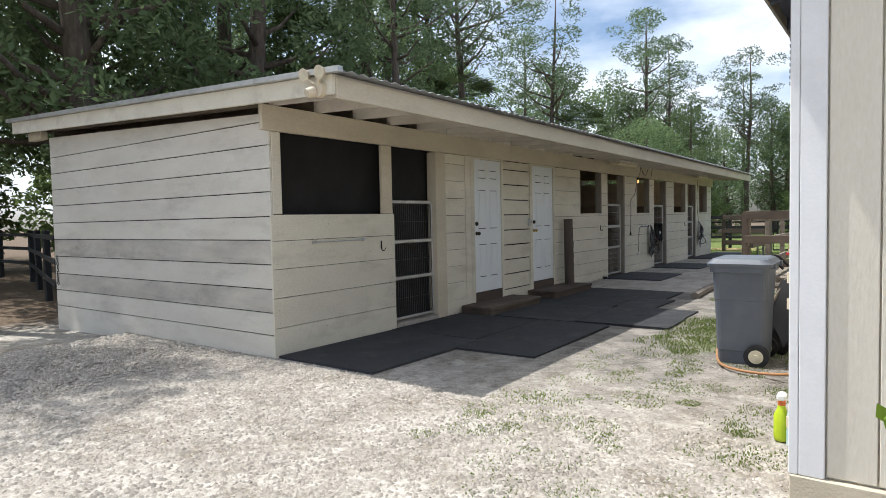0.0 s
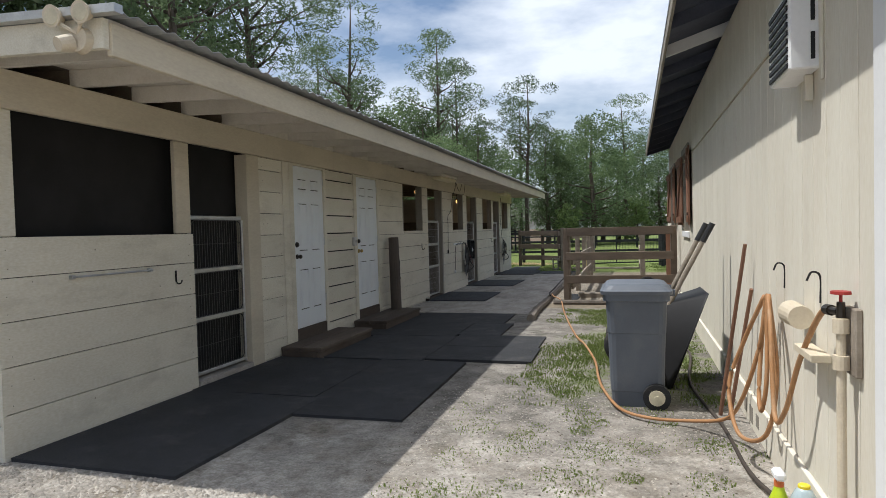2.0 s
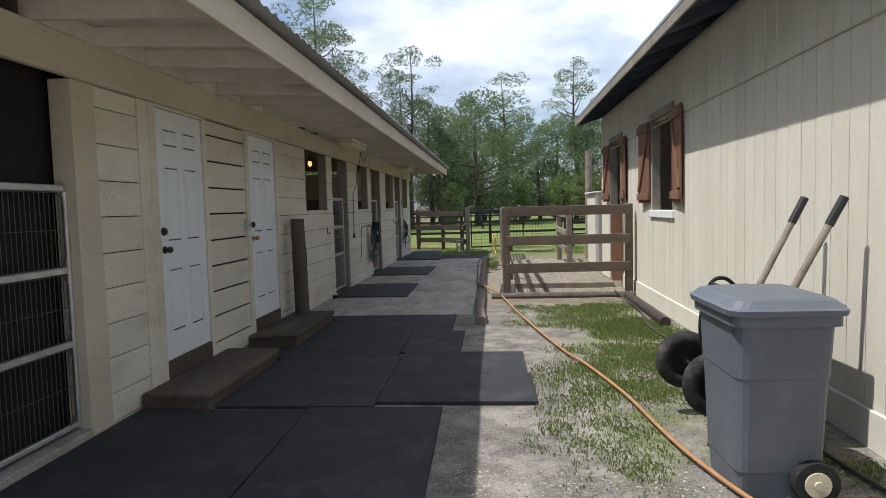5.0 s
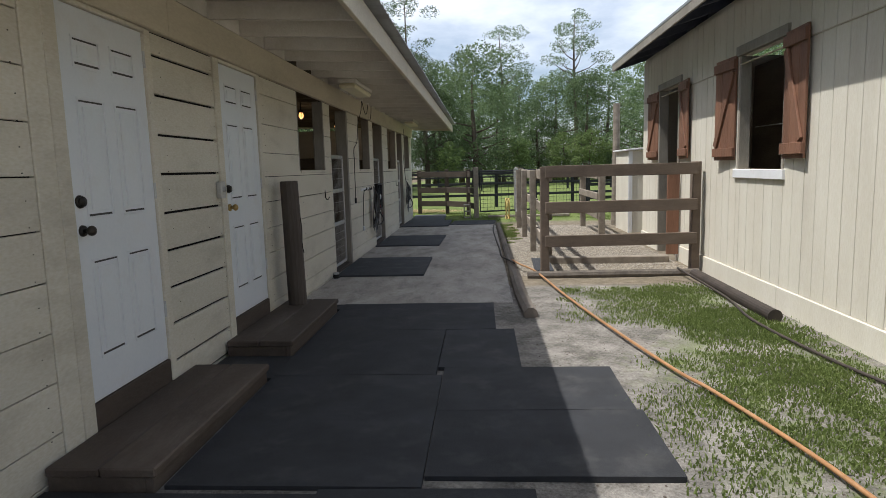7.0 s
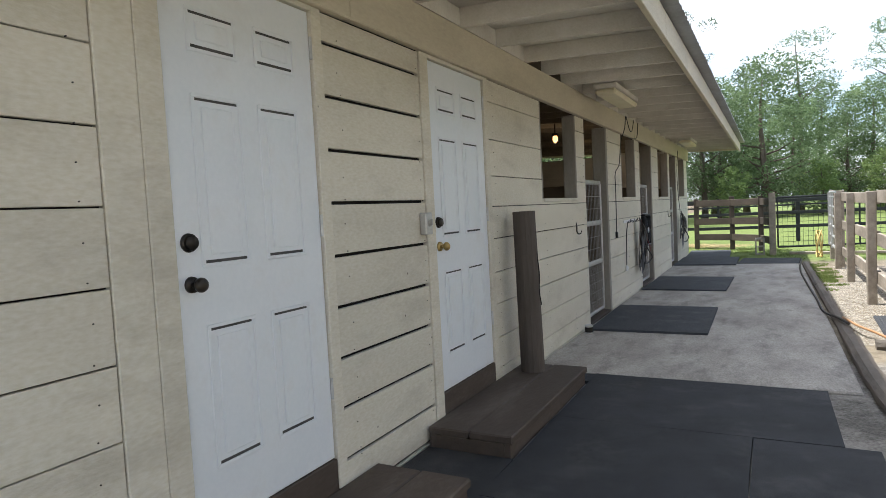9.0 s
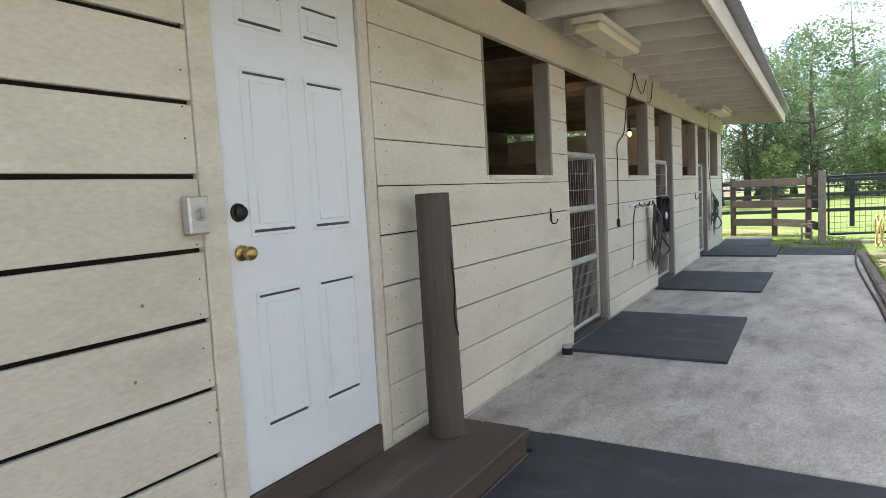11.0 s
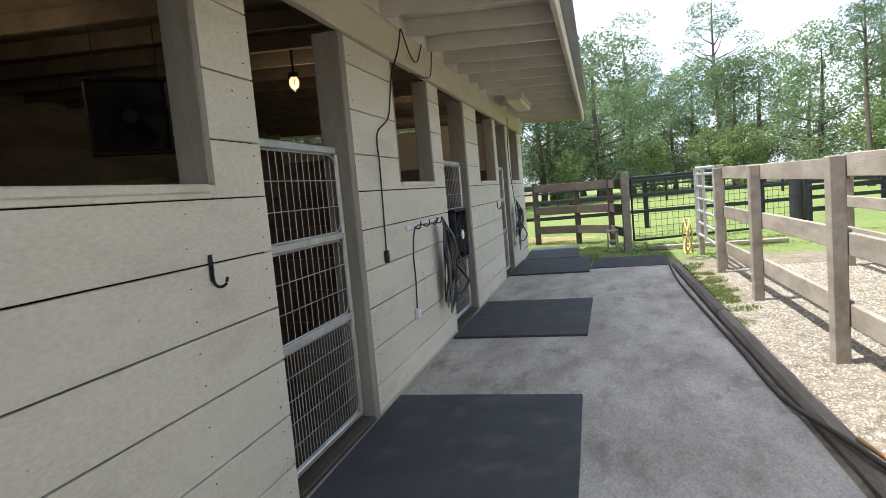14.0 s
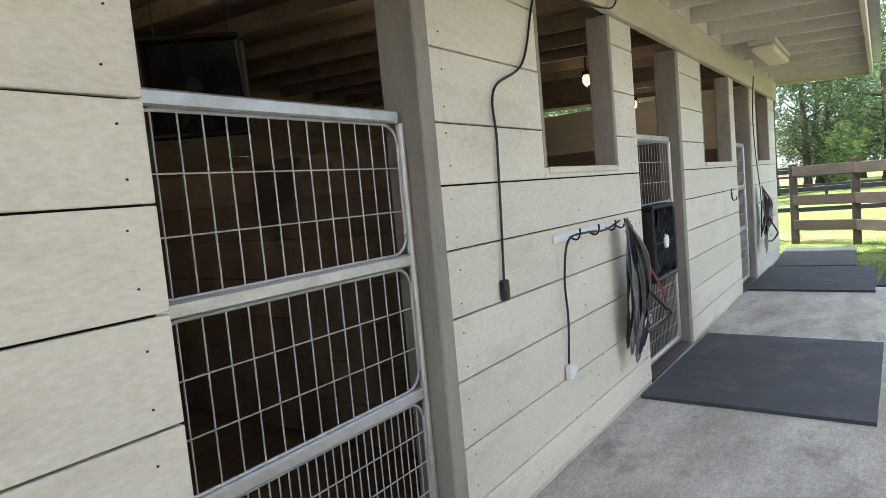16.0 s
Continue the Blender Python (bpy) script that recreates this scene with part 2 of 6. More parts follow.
def leafmat(name, c1, c2, trans=0.35):
    m = bpy.data.materials.new(name)
    m.use_nodes = True
    n, l = m.node_tree.nodes, m.node_tree.links
    b = n["Principled BSDF"]
    gi = n.new("ShaderNodeNewGeometry")
    oi = n.new("ShaderNodeObjectInfo")
    nz = n.new("ShaderNodeTexNoise")
    nz.inputs["Scale"].default_value = 0.55
    nz.inputs["Detail"].default_value = 3
    l.new(gi.outputs["Position"], nz.inputs["Vector"])
    r = n.new("ShaderNodeValToRGB")
    r.color_ramp.elements[0].color = (*c2, 1)
    r.color_ramp.elements[1].color = (*c1, 1)
    ad = n.new("ShaderNodeMath")
    ad.operation = "MULTIPLY_ADD"
    ad.inputs[1].default_value = 0.5
    l.new(gi.outputs["Random Per Island"], ad.inputs[0])
    sb = n.new("ShaderNodeMath")
    sb.operation = "MULTIPLY_ADD"
    sb.inputs[1].default_value = 1.1
    sb.inputs[2].default_value = -0.3
    l.new(nz.outputs["Fac"], sb.inputs[0])
    l.new(sb.outputs[0], ad.inputs[2])
    l.new(ad.outputs[0], r.inputs["Fac"])
    hv = n.new("ShaderNodeHueSaturation")
    mr = n.new("ShaderNodeMapRange")
    mr.inputs["To Min"].default_value = 0.75
    mr.inputs["To Max"].default_value = 1.25
    l.new(oi.outputs["Random"], mr.inputs["Value"])
    l.new(mr.outputs["Result"], hv.inputs["Value"])
    l.new(r.outputs["Color"], hv.inputs["Color"])
    l.new(hv.outputs["Color"], b.inputs["Base Color"])
    b.inputs["Roughness"].default_value = 0.7
    b.inputs["Specular IOR Level"].default_value = 0.12
    tr = n.new("ShaderNodeBsdfTranslucent")
    l.new(hv.outputs["Color"], tr.inputs["Color"])
    mx = n.new("ShaderNodeMixShader")
    mx.inputs["Fac"].default_value = trans
    l.new(b.outputs["BSDF"], mx.inputs[1])
    l.new(tr.outputs["BSDF"], mx.inputs[2])
    l.new(mx.outputs["Shader"], n["Material Output"].inputs["Surface"])
    return m


M["leaf_oak"] = leafmat("oak_leaves", (0.245, 0.32, 0.155), (0.105, 0.16, 0.08), 0.52)
M["leaf_pine"] = leafmat("pine_needles", (0.20, 0.265, 0.14), (0.10, 0.145, 0.08), 0.45)
M["leaf_dark"] = leafmat("cedar_leaves", (0.17, 0.225, 0.105), (0.08, 0.115, 0.058), 0.45)
M["leaf_bright"] = leafmat("bright_leaves", (0.25, 0.32, 0.12), (0.12, 0.175, 0.07), 0.45)
M["palm"] = leafmat("palm_fronds", (0.13, 0.17, 0.07), (0.06, 0.085, 0.035), 0.3)
M["grass"] = leafmat("grass_blades", (0.27, 0.33, 0.11), (0.15, 0.20, 0.06), 0.4)


def ground_material():
    """Pale sand and crushed limestone by the barns, turf patches by the walls, mown pasture beyond."""
    m = bpy.data.materials.new("ground")
    m.use_nodes = True
    n, l = m.node_tree.nodes, m.node_tree.links
    b = n["Principled BSDF"]
    geo = n.new("ShaderNodeNewGeometry")

    def noise_at(scale, detail=6, rough=0.6):
        q = n.new("ShaderNodeTexNoise")
        q.inputs["Scale"].default_value = scale
        q.inputs["Detail"].default_value = detail
        q.inputs["Roughness"].default_value = rough
        l.new(geo.outputs["Position"], q.inputs["Vector"])
        return q.outputs["Fac"]

    def ramp(fac, a, c, p0, p1):
        r = n.new("ShaderNodeValToRGB")
        r.color_ramp.elements[0].position, r.color_ramp.elements[1].position = p0, p1
        r.color_ramp.elements[0].color, r.color_ramp.elements[1].color = (*a, 1), (*c, 1)
        l.new(fac, r.inputs["Fac"])
        return r.outputs["Color"]

    def mix(fac, a, c, blend="MIX"):
        x = n.new("ShaderNodeMix")
        x.data_type, x.blend_type = "RGBA", blend
        if isinstance(fac, float):
            x.inputs["Factor"].default_value = fac
        else:
            l.new(fac, x.inputs["Factor"])
        l.new(a, x.inputs["A"])
        l.new(c, x.inputs["B"])
        return x.outputs["Result"]

    def math_node(op, a, c):
        x = n.new("ShaderNodeMath")
        x.operation = op
        for i, v in enumerate((a, c)):
            if isinstance(v, (int, float)):
                x.inputs[i].default_value = v
            else:
                l.new(v, x.inputs[i])
        return x.outputs[0]

    sep = n.new("ShaderNodeSeparateXYZ")
    l.new(geo.outputs["Position"], sep.inputs[0])
    X, Y = sep.outputs["X"], sep.outputs["Y"]
    sand = ramp(noise_at(1.1, 8, 0.7), (0.245, 0.217, 0.185), (0.49, 0.445, 0.385), 0.36, 0.62)
    grit = ramp(noise_at(55, 3), (0.22, 0.20, 0.175), (0.74, 0.70, 0.63), 0.30, 0.66)
    sand = mix(0.5, sand, grit)
    blot = ramp(noise_at(16, 5, 0.7), (0.13, 0.115, 0.097), (0.66, 0.61, 0.54), 0.36, 0.6)
    sand = mix(0.35, sand, blot)
    duff = ramp(noise_at(18, 6, 0.75), (0.10, 0.082, 0.062), (0.33, 0.285, 0.225), 0.35, 0.65)
    dfac = ramp(noise_at(1.3, 9, 0.8), (0, 0, 0), (0.9, 0.9, 0.9), 0.47, 0.60)
    sand = mix(dfac, sand, duff)
    lane = n.new("ShaderNodeClamp")
    l.new(math_node("MULTIPLY", math_node("ADD", math_node("ADD", Y, 0.3), math_node("MULTIPLY", math_node("SUBTRACT", noise_at(1.6, 7, 0.75), 0.5), 7.0)), 0.45), lane.inputs["Value"])
    # dark mottled earth of the lane; tree dapple is put into this colour too
    soil_dapple = ramp(noise_at(1.7, 10, 0.8), (0.045, 0.039, 0.032), (0.25, 0.228, 0.20), 0.43, 0.60)
    soil_dapple = mix(0.18, soil_dapple, grit)
    sand = mix(math_node("MULTIPLY", lane.outputs["Result"], 0.95), sand, soil_dapple)
    penz = n.new("ShaderNodeClamp")
    l.new(math_node("MULTIPLY", math_node("SUBTRACT", Y, 8.2), 5.0), penz.inputs["Value"])
    pend = ramp(noise_at(6, 8, 0.75), (0.12, 0.10, 0.07), (0.27, 0.225, 0.165), 0.34, 0.66)
    sand = mix(penz.outputs["Result"], sand, pend)
    turf = ramp(noise_at(7, 6, 0.7), (0.085, 0.105, 0.035), (0.215, 0.25, 0.07), 0.3, 0.68)
    # turf strips: beside the far barn's wall, and the pasture past the paddock
    wob = math_node("MULTIPLY", math_node("SUBTRACT", noise_at(0.9, 6, 0.7), 0.5), 3.0)
    strip = math_node("MULTIPLY", math_node("SUBTRACT", math_node("ADD", X, wob), 3.2), 1.6)
    near = math_node("SUBTRACT", 8.3, Y)
    strip = math_node("MINIMUM", strip, math_node("MULTIPLY", near, 4.0))
    strip = math_node("MINIMUM", strip, math_node("MULTIPLY", math_node("SUBTRACT", Y, 2.0), 0.8))
    patch = math_node("MULTIPLY", math_node("SUBTRACT", noise_at(2.6, 7, 0.75), 0.50), 7.0)
    strip = math_node("MINIMUM", strip, math_node("ADD", patch, 0.25))
    past = math_node("MULTIPLY", math_node("ADD", math_node("SUBTRACT", Y, 16.8), math_node("MULTIPLY", wob, 0.5)), 1.4)
    clampn = n.new("ShaderNodeClamp")
    l.new(math_node("MAXIMUM", math_node("MULTIPLY", strip, 0.8), past), clampn.inputs["Value"])
    turf2 = ramp(noise_at(0.22, 6, 0.7), (0.115, 0.165, 0.05), (0.17, 0.21, 0.07), 0.35, 0.65)
    turf = mix(0.55, turf, turf2)
    col = mix(clampn.outputs["Result"], sand, turf)
    # leaf litter under the trees behind and beside the barn
    wood = n.new("ShaderNodeClamp")
    l.new(math_node("MULTIPLY", math_node("SUBTRACT", math_node("ADD", -5.0, wob), X), 0.6), wood.inputs["Value"])
    litter = ramp(noise_at(12, 6, 0.7), (0.07, 0.05, 0.035), (0.22, 0.165, 0.115), 0.3, 0.7)
    col = mix(wood.outputs["Result"], col, litter)
    l.new(col, b.inputs["Base Color"])
    b.inputs["Roughness"].default_value = 0.95
    b.inputs["Specular IOR Level"].default_value = 0.15
    bp = n.new("ShaderNodeBump")
    bp.inputs["Strength"].default_value = 0.55
    bp.inputs["Distance"].default_value = 0.03
    l.new(math_node("ADD", noise_at(60, 4), math_node("MULTIPLY", noise_at(9, 5), 1.5)), bp.inputs["Height"])
    l.new(bp.outputs["Normal"], b.inputs["Normal"])
    return m


M["ground"] = ground_material()


def glow(name, colour, strength):
    m = bpy.data.materials.new(name)
    m.use_nodes = True
    b = m.node_tree.nodes["Principled BSDF"]
    b.inputs["Base Color"].default_value = (*colour, 1)
    b.inputs["Emission Color"].default_value = (*colour, 1)
    b.inputs["Emission Strength"].default_value = strength
    return m


M["bulb"] = glow("lit_bulb", (1.0, 0.52, 0.16), 1.6)


# ---- mesh helpers ----
def box(bm, x0, y0, z0, x1, y1, z1, bevel=0.0, m=None):
    r = bmesh.ops.create_cube(bm, size=1.0)
    vs = r["verts"]
    mt = Matrix.Translation(((x0 + x1) / 2, (y0 + y1) / 2, (z0 + z1) / 2)) @ Matrix.Diagonal((abs(x1 - x0), abs(y1 - y0), abs(z1 - z0), 1))
    bmesh.ops.transform(bm, matrix=(m @ mt) if m else mt, verts=vs)
    if bevel:
        es = list({e for v in vs for e in v.link_edges})
        bmesh.ops.bevel(bm, geom=es, offset=bevel, segments=1, affect="EDGES")
    return bm


def cyl(bm, a, b, r0, r1=None, seg=12, caps=True):
    a, b = Vector(a), Vector(b)
    r1 = r0 if r1 is None else r1
    d = b - a
    q = d.to_track_quat("Z", "Y").to_matrix().to_4x4()
    bmesh.ops.create_cone(bm, cap_ends=caps, segments=seg, radius1=r0, radius2=r1, depth=d.length,
                          matrix=Matrix.Translation((a + b) / 2) @ q)
    return bm


def tube(bm, pts, r, seg=8):
    """A round tube along a smooth line of points; r may be a list."""
    pts = [Vector(p) for p in pts]
    rings = []
    up = Vector((0, 0, 1))
    for i, p in enumerate(pts):
        d = (pts[min(i + 1, len(pts) - 1)] - pts[max(i - 1, 0)]).normalized()
        ref = up if abs(d.dot(up)) < 0.95 else Vector((1, 0, 0))
        u = d.cross(ref).normalized()
        w = u.cross(d).normalized()
        rr = r[i] if isinstance(r, (list, tuple)) else r
        rings.append([bm.verts.new(p + (u * math.cos(k * math.tau / seg) + w * math.sin(k * math.tau / seg)) * rr) for k in range(seg)])
    for a, b in zip(rings, rings[1:]):
        for k in range(seg):
            bm.faces.new((a[k], a[(k + 1) % seg], b[(k + 1) % seg], b[k]))
    bm.faces.new(rings[0][::-1])
    bm.faces.new(rings[-1])
    return bm


def spline(pts, n=8):
    """Catmull-Rom through the points."""
    P = [Vector(p) for p in pts]
    P = [P[0] * 2 - P[1]] + P + [P[-1] * 2 - P[-2]]
    out = []
    for i in range(1, len(P) - 2):
        a, b, c, d = P[i - 1:i + 3]
        for k in range(n):
            t = k / n
            out.append(0.5 * ((2 * b) + (c - a) * t + (2 * a - 5 * b + 4 * c - d) * t * t + (3 * b - a - 3 * c + d) * t ** 3))
    out.append(P[-2])
    return out


def mesh_of(name, bm, material, smooth=False):
    bmesh.ops.recalc_face_normals(bm, faces=bm.faces)
    me = bpy.data.meshes.new(name)
    bm.to_mesh(me)
    bm.free()
    me.materials.append(M[material])
    if smooth:
        me.shade_smooth()
    return me


def part(name, bm, material, parent, label="", smooth=False):
    ob = new(name, mesh_of(name, bm, material, smooth))
    if parent:
        ob.parent = parent
        ob.matrix_parent_inverse = parent.matrix_basis.inverted()
    if label:
        ob["label"] = label
    return ob


def thing(name, label, category, at=(0, 0, 0), group="", kind=""):
    e = new(name)
    e.matrix_basis = Matrix.Translation(at)
    e.empty_display_size = 0.2
    return tagged(e, label, category, group, kind)


def single(name, bm, material, label, category, group="", kind="", smooth=False):
    return tagged(new(name, mesh_of(name, bm, material, smooth)), label, category, group, kind)


def NB():
    return bmesh.new()


rnd = random.Random(7)

# ---- ground ----
def ground_sheet():
    bm = NB()
    xs = [-900, -200, -60, -25] + [-12 + 0.4 * i for i in range(61)] + [18, 30, 80, 250, 900]
    ys = [-900, -150, -40, -15] + [-9 + 0.4 * i for i in range(76)] + [30, 45, 90, 250, 900]
    grid = [[bm.verts.new((x, y, -0.030 + (0.012 * noise.noise(Vector((x * 0.6, y * 0.6, 3))) + 0.005 * noise.noise(Vector((x * 2.6, y * 2.6, 1))))
                           * (1 if -12 < x < 14 and -9 < y < 24 else 0) - 0.028 * max(0.0, min(5.5, -x - 0.4)))) for y in ys] for x in xs]
    for a, b in zip(grid, grid[1:]):
        for j in range(len(ys) - 1):
            bm.faces.new((a[j], b[j], b[j + 1], a[j + 1]))
    single("ground", bm, "ground", "pale sand and gravel yard running into green pasture", "ground", kind="structure", smooth=True)


ground_sheet()

# concrete walk in front of the stalls
bm = NB()
box(bm, 0.0, 7.30, -0.14, 2.36, 16.4, -0.006, 0.012)
single("pavement", bm, "concrete", "worn grey concrete walk along the stall fronts", "pavement", kind="structure")

# ---- near barn: shell ----
BX, BY1 = -5.08, 19.0


def roof_z(x):
    return 2.672 - 0.046 * (x - 1.25)


def opening_wall(name, label):
    return thing(name, label, "wall", kind="structure")


wall_front = opening_wall("wall_front", "cream-painted horizontal board wall of the stable")
wall_end = opening_wall("wall_end", "patchy whitewashed board end wall of the stable")

JB = [0.0, 0.17, 0.40, 0.655, 0.893, 1.145, 1.385, 1.612, 1.88, 2.155, 2.32]
J = [0.0, 0.20, 0.45, 0.69, 0.935, 1.18, 1.432, 1.68, 1.93, 2.175, 2.32]


def boards(parent, y0, y1, z0, z1, joints, gap=0.008, material="cream"):
    """Horizontal siding on the stall front between two edges."""
    cuts = [z0] + [z for z in joints if z0 + 0.03 < z < z1 - 0.03] + [z1]
    for a, b in zip(cuts, cuts[1:]):
        bm = NB()
        t = 0.002 * rnd.random()
        box(bm, -0.024, y0, a + gap / 2, -0.001 + t, y1, b - gap / 2 + rnd.uniform(-0.001, 0.001), 0.0025)
        part("board", bm, material, parent)


JH = [0.276, 0.59, 0.892, 1.188]
HZ = 2.318
boards(wall_front, 0.0, 1.945, -0.05, 1.465, JH, 0.005)
boards(wall_front, 3.08, 3.575, -0.05, HZ, J, 0.006)
boards(wall_front, 4.695, 5.598, -0.05, HZ, J, 0.017)
boards(wall_front, 6.61, 9.29, -0.05, 1.385, JB, 0.007)
boards(wall_front, 6.61, 7.773, 1.385, HZ, JB, 0.006)
boards(wall_front, 7.773, 8.931, 1.385, 1.44, JB, 0.006)
boards(wall_front, 8.931, 9.29, 1.385, HZ, JB, 0.006)
boards(wall_front, 10.36, 12.60, -0.05, 1.385, JB, 0.007)
boards(wall_front, 11.22, 12.22, 1.385, 1.44, JB, 0.006)
boards(wall_front, 10.36, 11.22, 1.385, HZ, JB, 0.006)
boards(wall_front, 12.22, 12.60, 1.385, HZ, JB, 0.006)
boards(wall_front, 13.70, 15.95, -0.05, 1.385, JB, 0.007)
boards(wall_front, 14.45, 15.70, 1.385, 1.44, JB, 0.006)
boards(wall_front, 13.70, 14.45, 1.385, HZ, JB, 0.006)
boards(wall_front, 15.70, 15.95, 1.385, HZ, JB, 0.006)
boards(wall_front, 16.90, BY1, -0.05, 1.385, JB, 0.007)
boards(wall_front, 17.35, 18.40, 1.385, 1.44, JB, 0.006)
boards(wall_front, 16.90, 17.35, 1.385, HZ, JB, 0.006)
boards(wall_front, 18.40, BY1, 1.385, HZ, JB, 0.006)

# sheathing behind the boards, so that joints stay dark
bm = NB()
for y0, y1, z0, z1 in ((0.03, 1.925, -0.1, 1.45), (3.10, 3.62, -0.1, 2.5), (4.68, 5.65, -0.1, 2.5), (6.60, 9.27, -0.1, 1.42), (6.60, 7.753, 1.42, 2.5),
                       (8.951, 9.27, 1.42, 2.5), (10.38, 12.58, -0.1, 1.42), (10.38, 11.20, 1.42, 2.5), (12.24, 12.58, 1.42, 2.5), (13.72, 15.93, -0.1, 1.42),
                       (13.72, 14.43, 1.42, 2.5), (15.72, 15.93, 1.42, 2.5), (16.92, 18.97, -0.1, 1.42), (16.92, 17.33, 1.42, 2.5), (18.42, 18.97, 1.42, 2.5)):
    box(bm, -0.055, y0, z0, -0.027, y1, z1)
part("sheathing", bm, "dark", wall_front)

# header beam over all openings
bm = NB()
box(bm, -0.02, -0.10, 2.320, 0.035, 4.9, 2.58, 0.006)
part("header", bm, "beam", wall_front, "long cream header beam")
bm = NB()
box(bm, -0.02, 4.903, 2.322, 0.032, 12.1, 2.58, 0.006)
part("header", bm, "beam", wall_front)
bm = NB()
box(bm, -0.02, 12.103, 2.320, 0.034, BY1 + 0.1, 2.58, 0.006)
part("header", bm, "beam", wall_front)


def post(x0, y0, z0, x1, y1, z1, material="taupe", name="post", label=""):
    bm = NB()
    box(bm, x0, y0, z0, x1, y1, z1, 0.006)
    return part(name, bm, material, wall_front, label)


# posts and jambs round the openings
post(-0.14, 0.032, 1.468, 0.004, 0.15, 2.319, "cream", "post")
post(-0.05, 1.73, 1.468, -0.004, 1.925, 2.319, "beam", "post")
post(-0.15, 2.845, -0.05, 0.006, 3.078, 2.319, "beam", "jamb")
for y0, y1 in ((7.773, 8.931), (11.22, 12.22), (14.45, 15.70), (17.35, 18.40)):
    zs = 1.437
    post(-0.13, y1 - 0.04, zs + 0.002, 0.004, y1 - 0.001, 2.319, "taupe", "jamb")
    post(-0.13, y0 + 0.001, zs + 0.002, -0.002, y0 + 0.04, 2.319, "taupe", "jamb")
    post(-0.13, y0 + 0.041, zs - 0.03, 0.010, y1 - 0.041, zs + 0.004, "cream", "sill")
for y0, y1 in ((9.29, 10.36), (12.60, 13.70), (15.95, 16.90)):
    post(-0.16, y1 - 0.085, -0.05, 0.008, y1 - 0.001, 2.319, "taupe", "jamb", "weathered taupe gate jamb")
    post(-0.16, y0 - 0.16, -0.05, -0.058, y0 - 0.09, 2.319, "taupe", "jamb")
    post(-0.30, y0 + 0.002, -0.08, 0.012, y1 - 0.087, 0.02, "step", "threshold")
post(-0.2, 1.95, -0.06, 0.02, 2.843, 0.045, "concrete", "threshold")

# rows of rusty nail heads near the board ends
bm = NB()
for y0, y1 in ((0.0, 1.94), (3.08, 3.57), (4.74, 5.64), (6.62, 9.29), (10.36, 12.60)):
    rows_y = [y0 + 0.07, y1 - 0.07] + ([y0 + 1.22, y0 + 2.1] if y1 - y0 > 2.2 else [])
    for yy in rows_y:
        for zz in (JH if y0 < 1 else JB):
            for dz in (0.06, 0.18):
                z = zz + dz + rnd.uniform(-0.012, 0.012)
                if z < (1.42 if y0 < 1 or 7.7 < yy < 9.0 or 11.2 < yy < 12.3 else 2.28):
                    q = 0.0028
                    c0 = (yy + rnd.uniform(-0.012, 0.012), z)
                    vs = [bm.verts.new((0.0035, c0[0] + q * math.cos(a * math.pi / 3), c0[1] + q * math.sin(a * math.pi / 3))) for a in range(6)]
                    bm.faces.new(vs)
                    wv = [bm.verts.new((-0.004, v.co.y, v.co.z)) for v in vs]
                    for a in range(6):
                        bm.faces.new((vs[a], wv[a], wv[(a + 1) % 6], vs[(a + 1) % 6]))
nl = part("nail_heads", bm, "bronze", wall_front)
nl["kind"] = "stuff"

# flat charcoal sheet added behind the first stall's openings, to keep them evenly dark
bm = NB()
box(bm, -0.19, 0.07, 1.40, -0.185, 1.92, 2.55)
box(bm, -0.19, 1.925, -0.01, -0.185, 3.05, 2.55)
part("charcoal_sheet", bm, "screen", wall_front, "flat charcoal sheet filling the openings")

# end wall facing the yard
JE = [-0.25, 0.205, 0.441, 0.688, 0.945, 1.20, 1.445, 1.70, 1.94, 2.18, 2.42]
for a, b in zip(JE, JE[1:]):
    bm = NB()
    box(bm, BX, 0.001 + 0.002 * rnd.random(), a + 0.005, -0.002, 0.028, b - 0.005, 0.003)
    part("board", bm, "endworn" if a in (0.945, 0.441) else "endwall", wall_end)
bm = NB()
vs = [bm.verts.new(p) for y in (0.002, 0.028) for p in ((BX, y, 2.425), (-0.002, y, 2.425), (-0.002, y, 2.50), (BX, y, 2.72))]
for f in ((0, 1, 2, 3), (7, 6, 5, 4), (0, 4, 5, 1), (1, 5, 6, 2), (2, 6, 7, 3), (3, 7, 4, 0)):
    bm.faces.new([vs[i] for i in f])
part("board", bm, "endwall", wall_end)
bm = NB()
box(bm, BX + 0.02, 0.032, -0.25, -0.06, 0.06, 2.46)
part("sheathing", bm, "dark", wall_end)

# back wall, far end wall and stall partitions
wall_back = opening_wall("wall_back", "dark rough board rear wall inside the stalls")
zz = -0.1
while zz < 2.8:
    top = min(zz + 0.24, 2.92)
    bm = NB()
    g = 0.055 if 1.5 < top < 1.75 else 0.004
    box(bm, BX, 0.062, zz, BX + 0.03, BY1 - 0.05, top - g, 0.003)
    part("board", bm, "interior", wall_back)
    zz += 0.24
wall_far = opening_wall("wall_far_end", "board end wall at the far end of the stable")
bm = NB()
box(bm, BX, BY1 - 0.028, -0.1, -0.026, BY1, 2.6, 0.004)
part("board", bm, "endwall", wall_far)
for i, y in enumerate((3.11, 4.9, 6.95, 11.0, 14.1, 17.1)):
    w = opening_wall("wall_partition_%d" % (i + 1), "dark plank partition between two stalls")
    h = 2.5 if i < 3 else 1.5
    zz = 0.0
    while zz < h:
        bm = NB()
        box(bm, BX + 0.035, y - 0.02, zz + 0.002, -0.20, y + 0.02, zz + 0.232, 0.003)
        part("board", bm, "interior", w)
        zz += 0.235

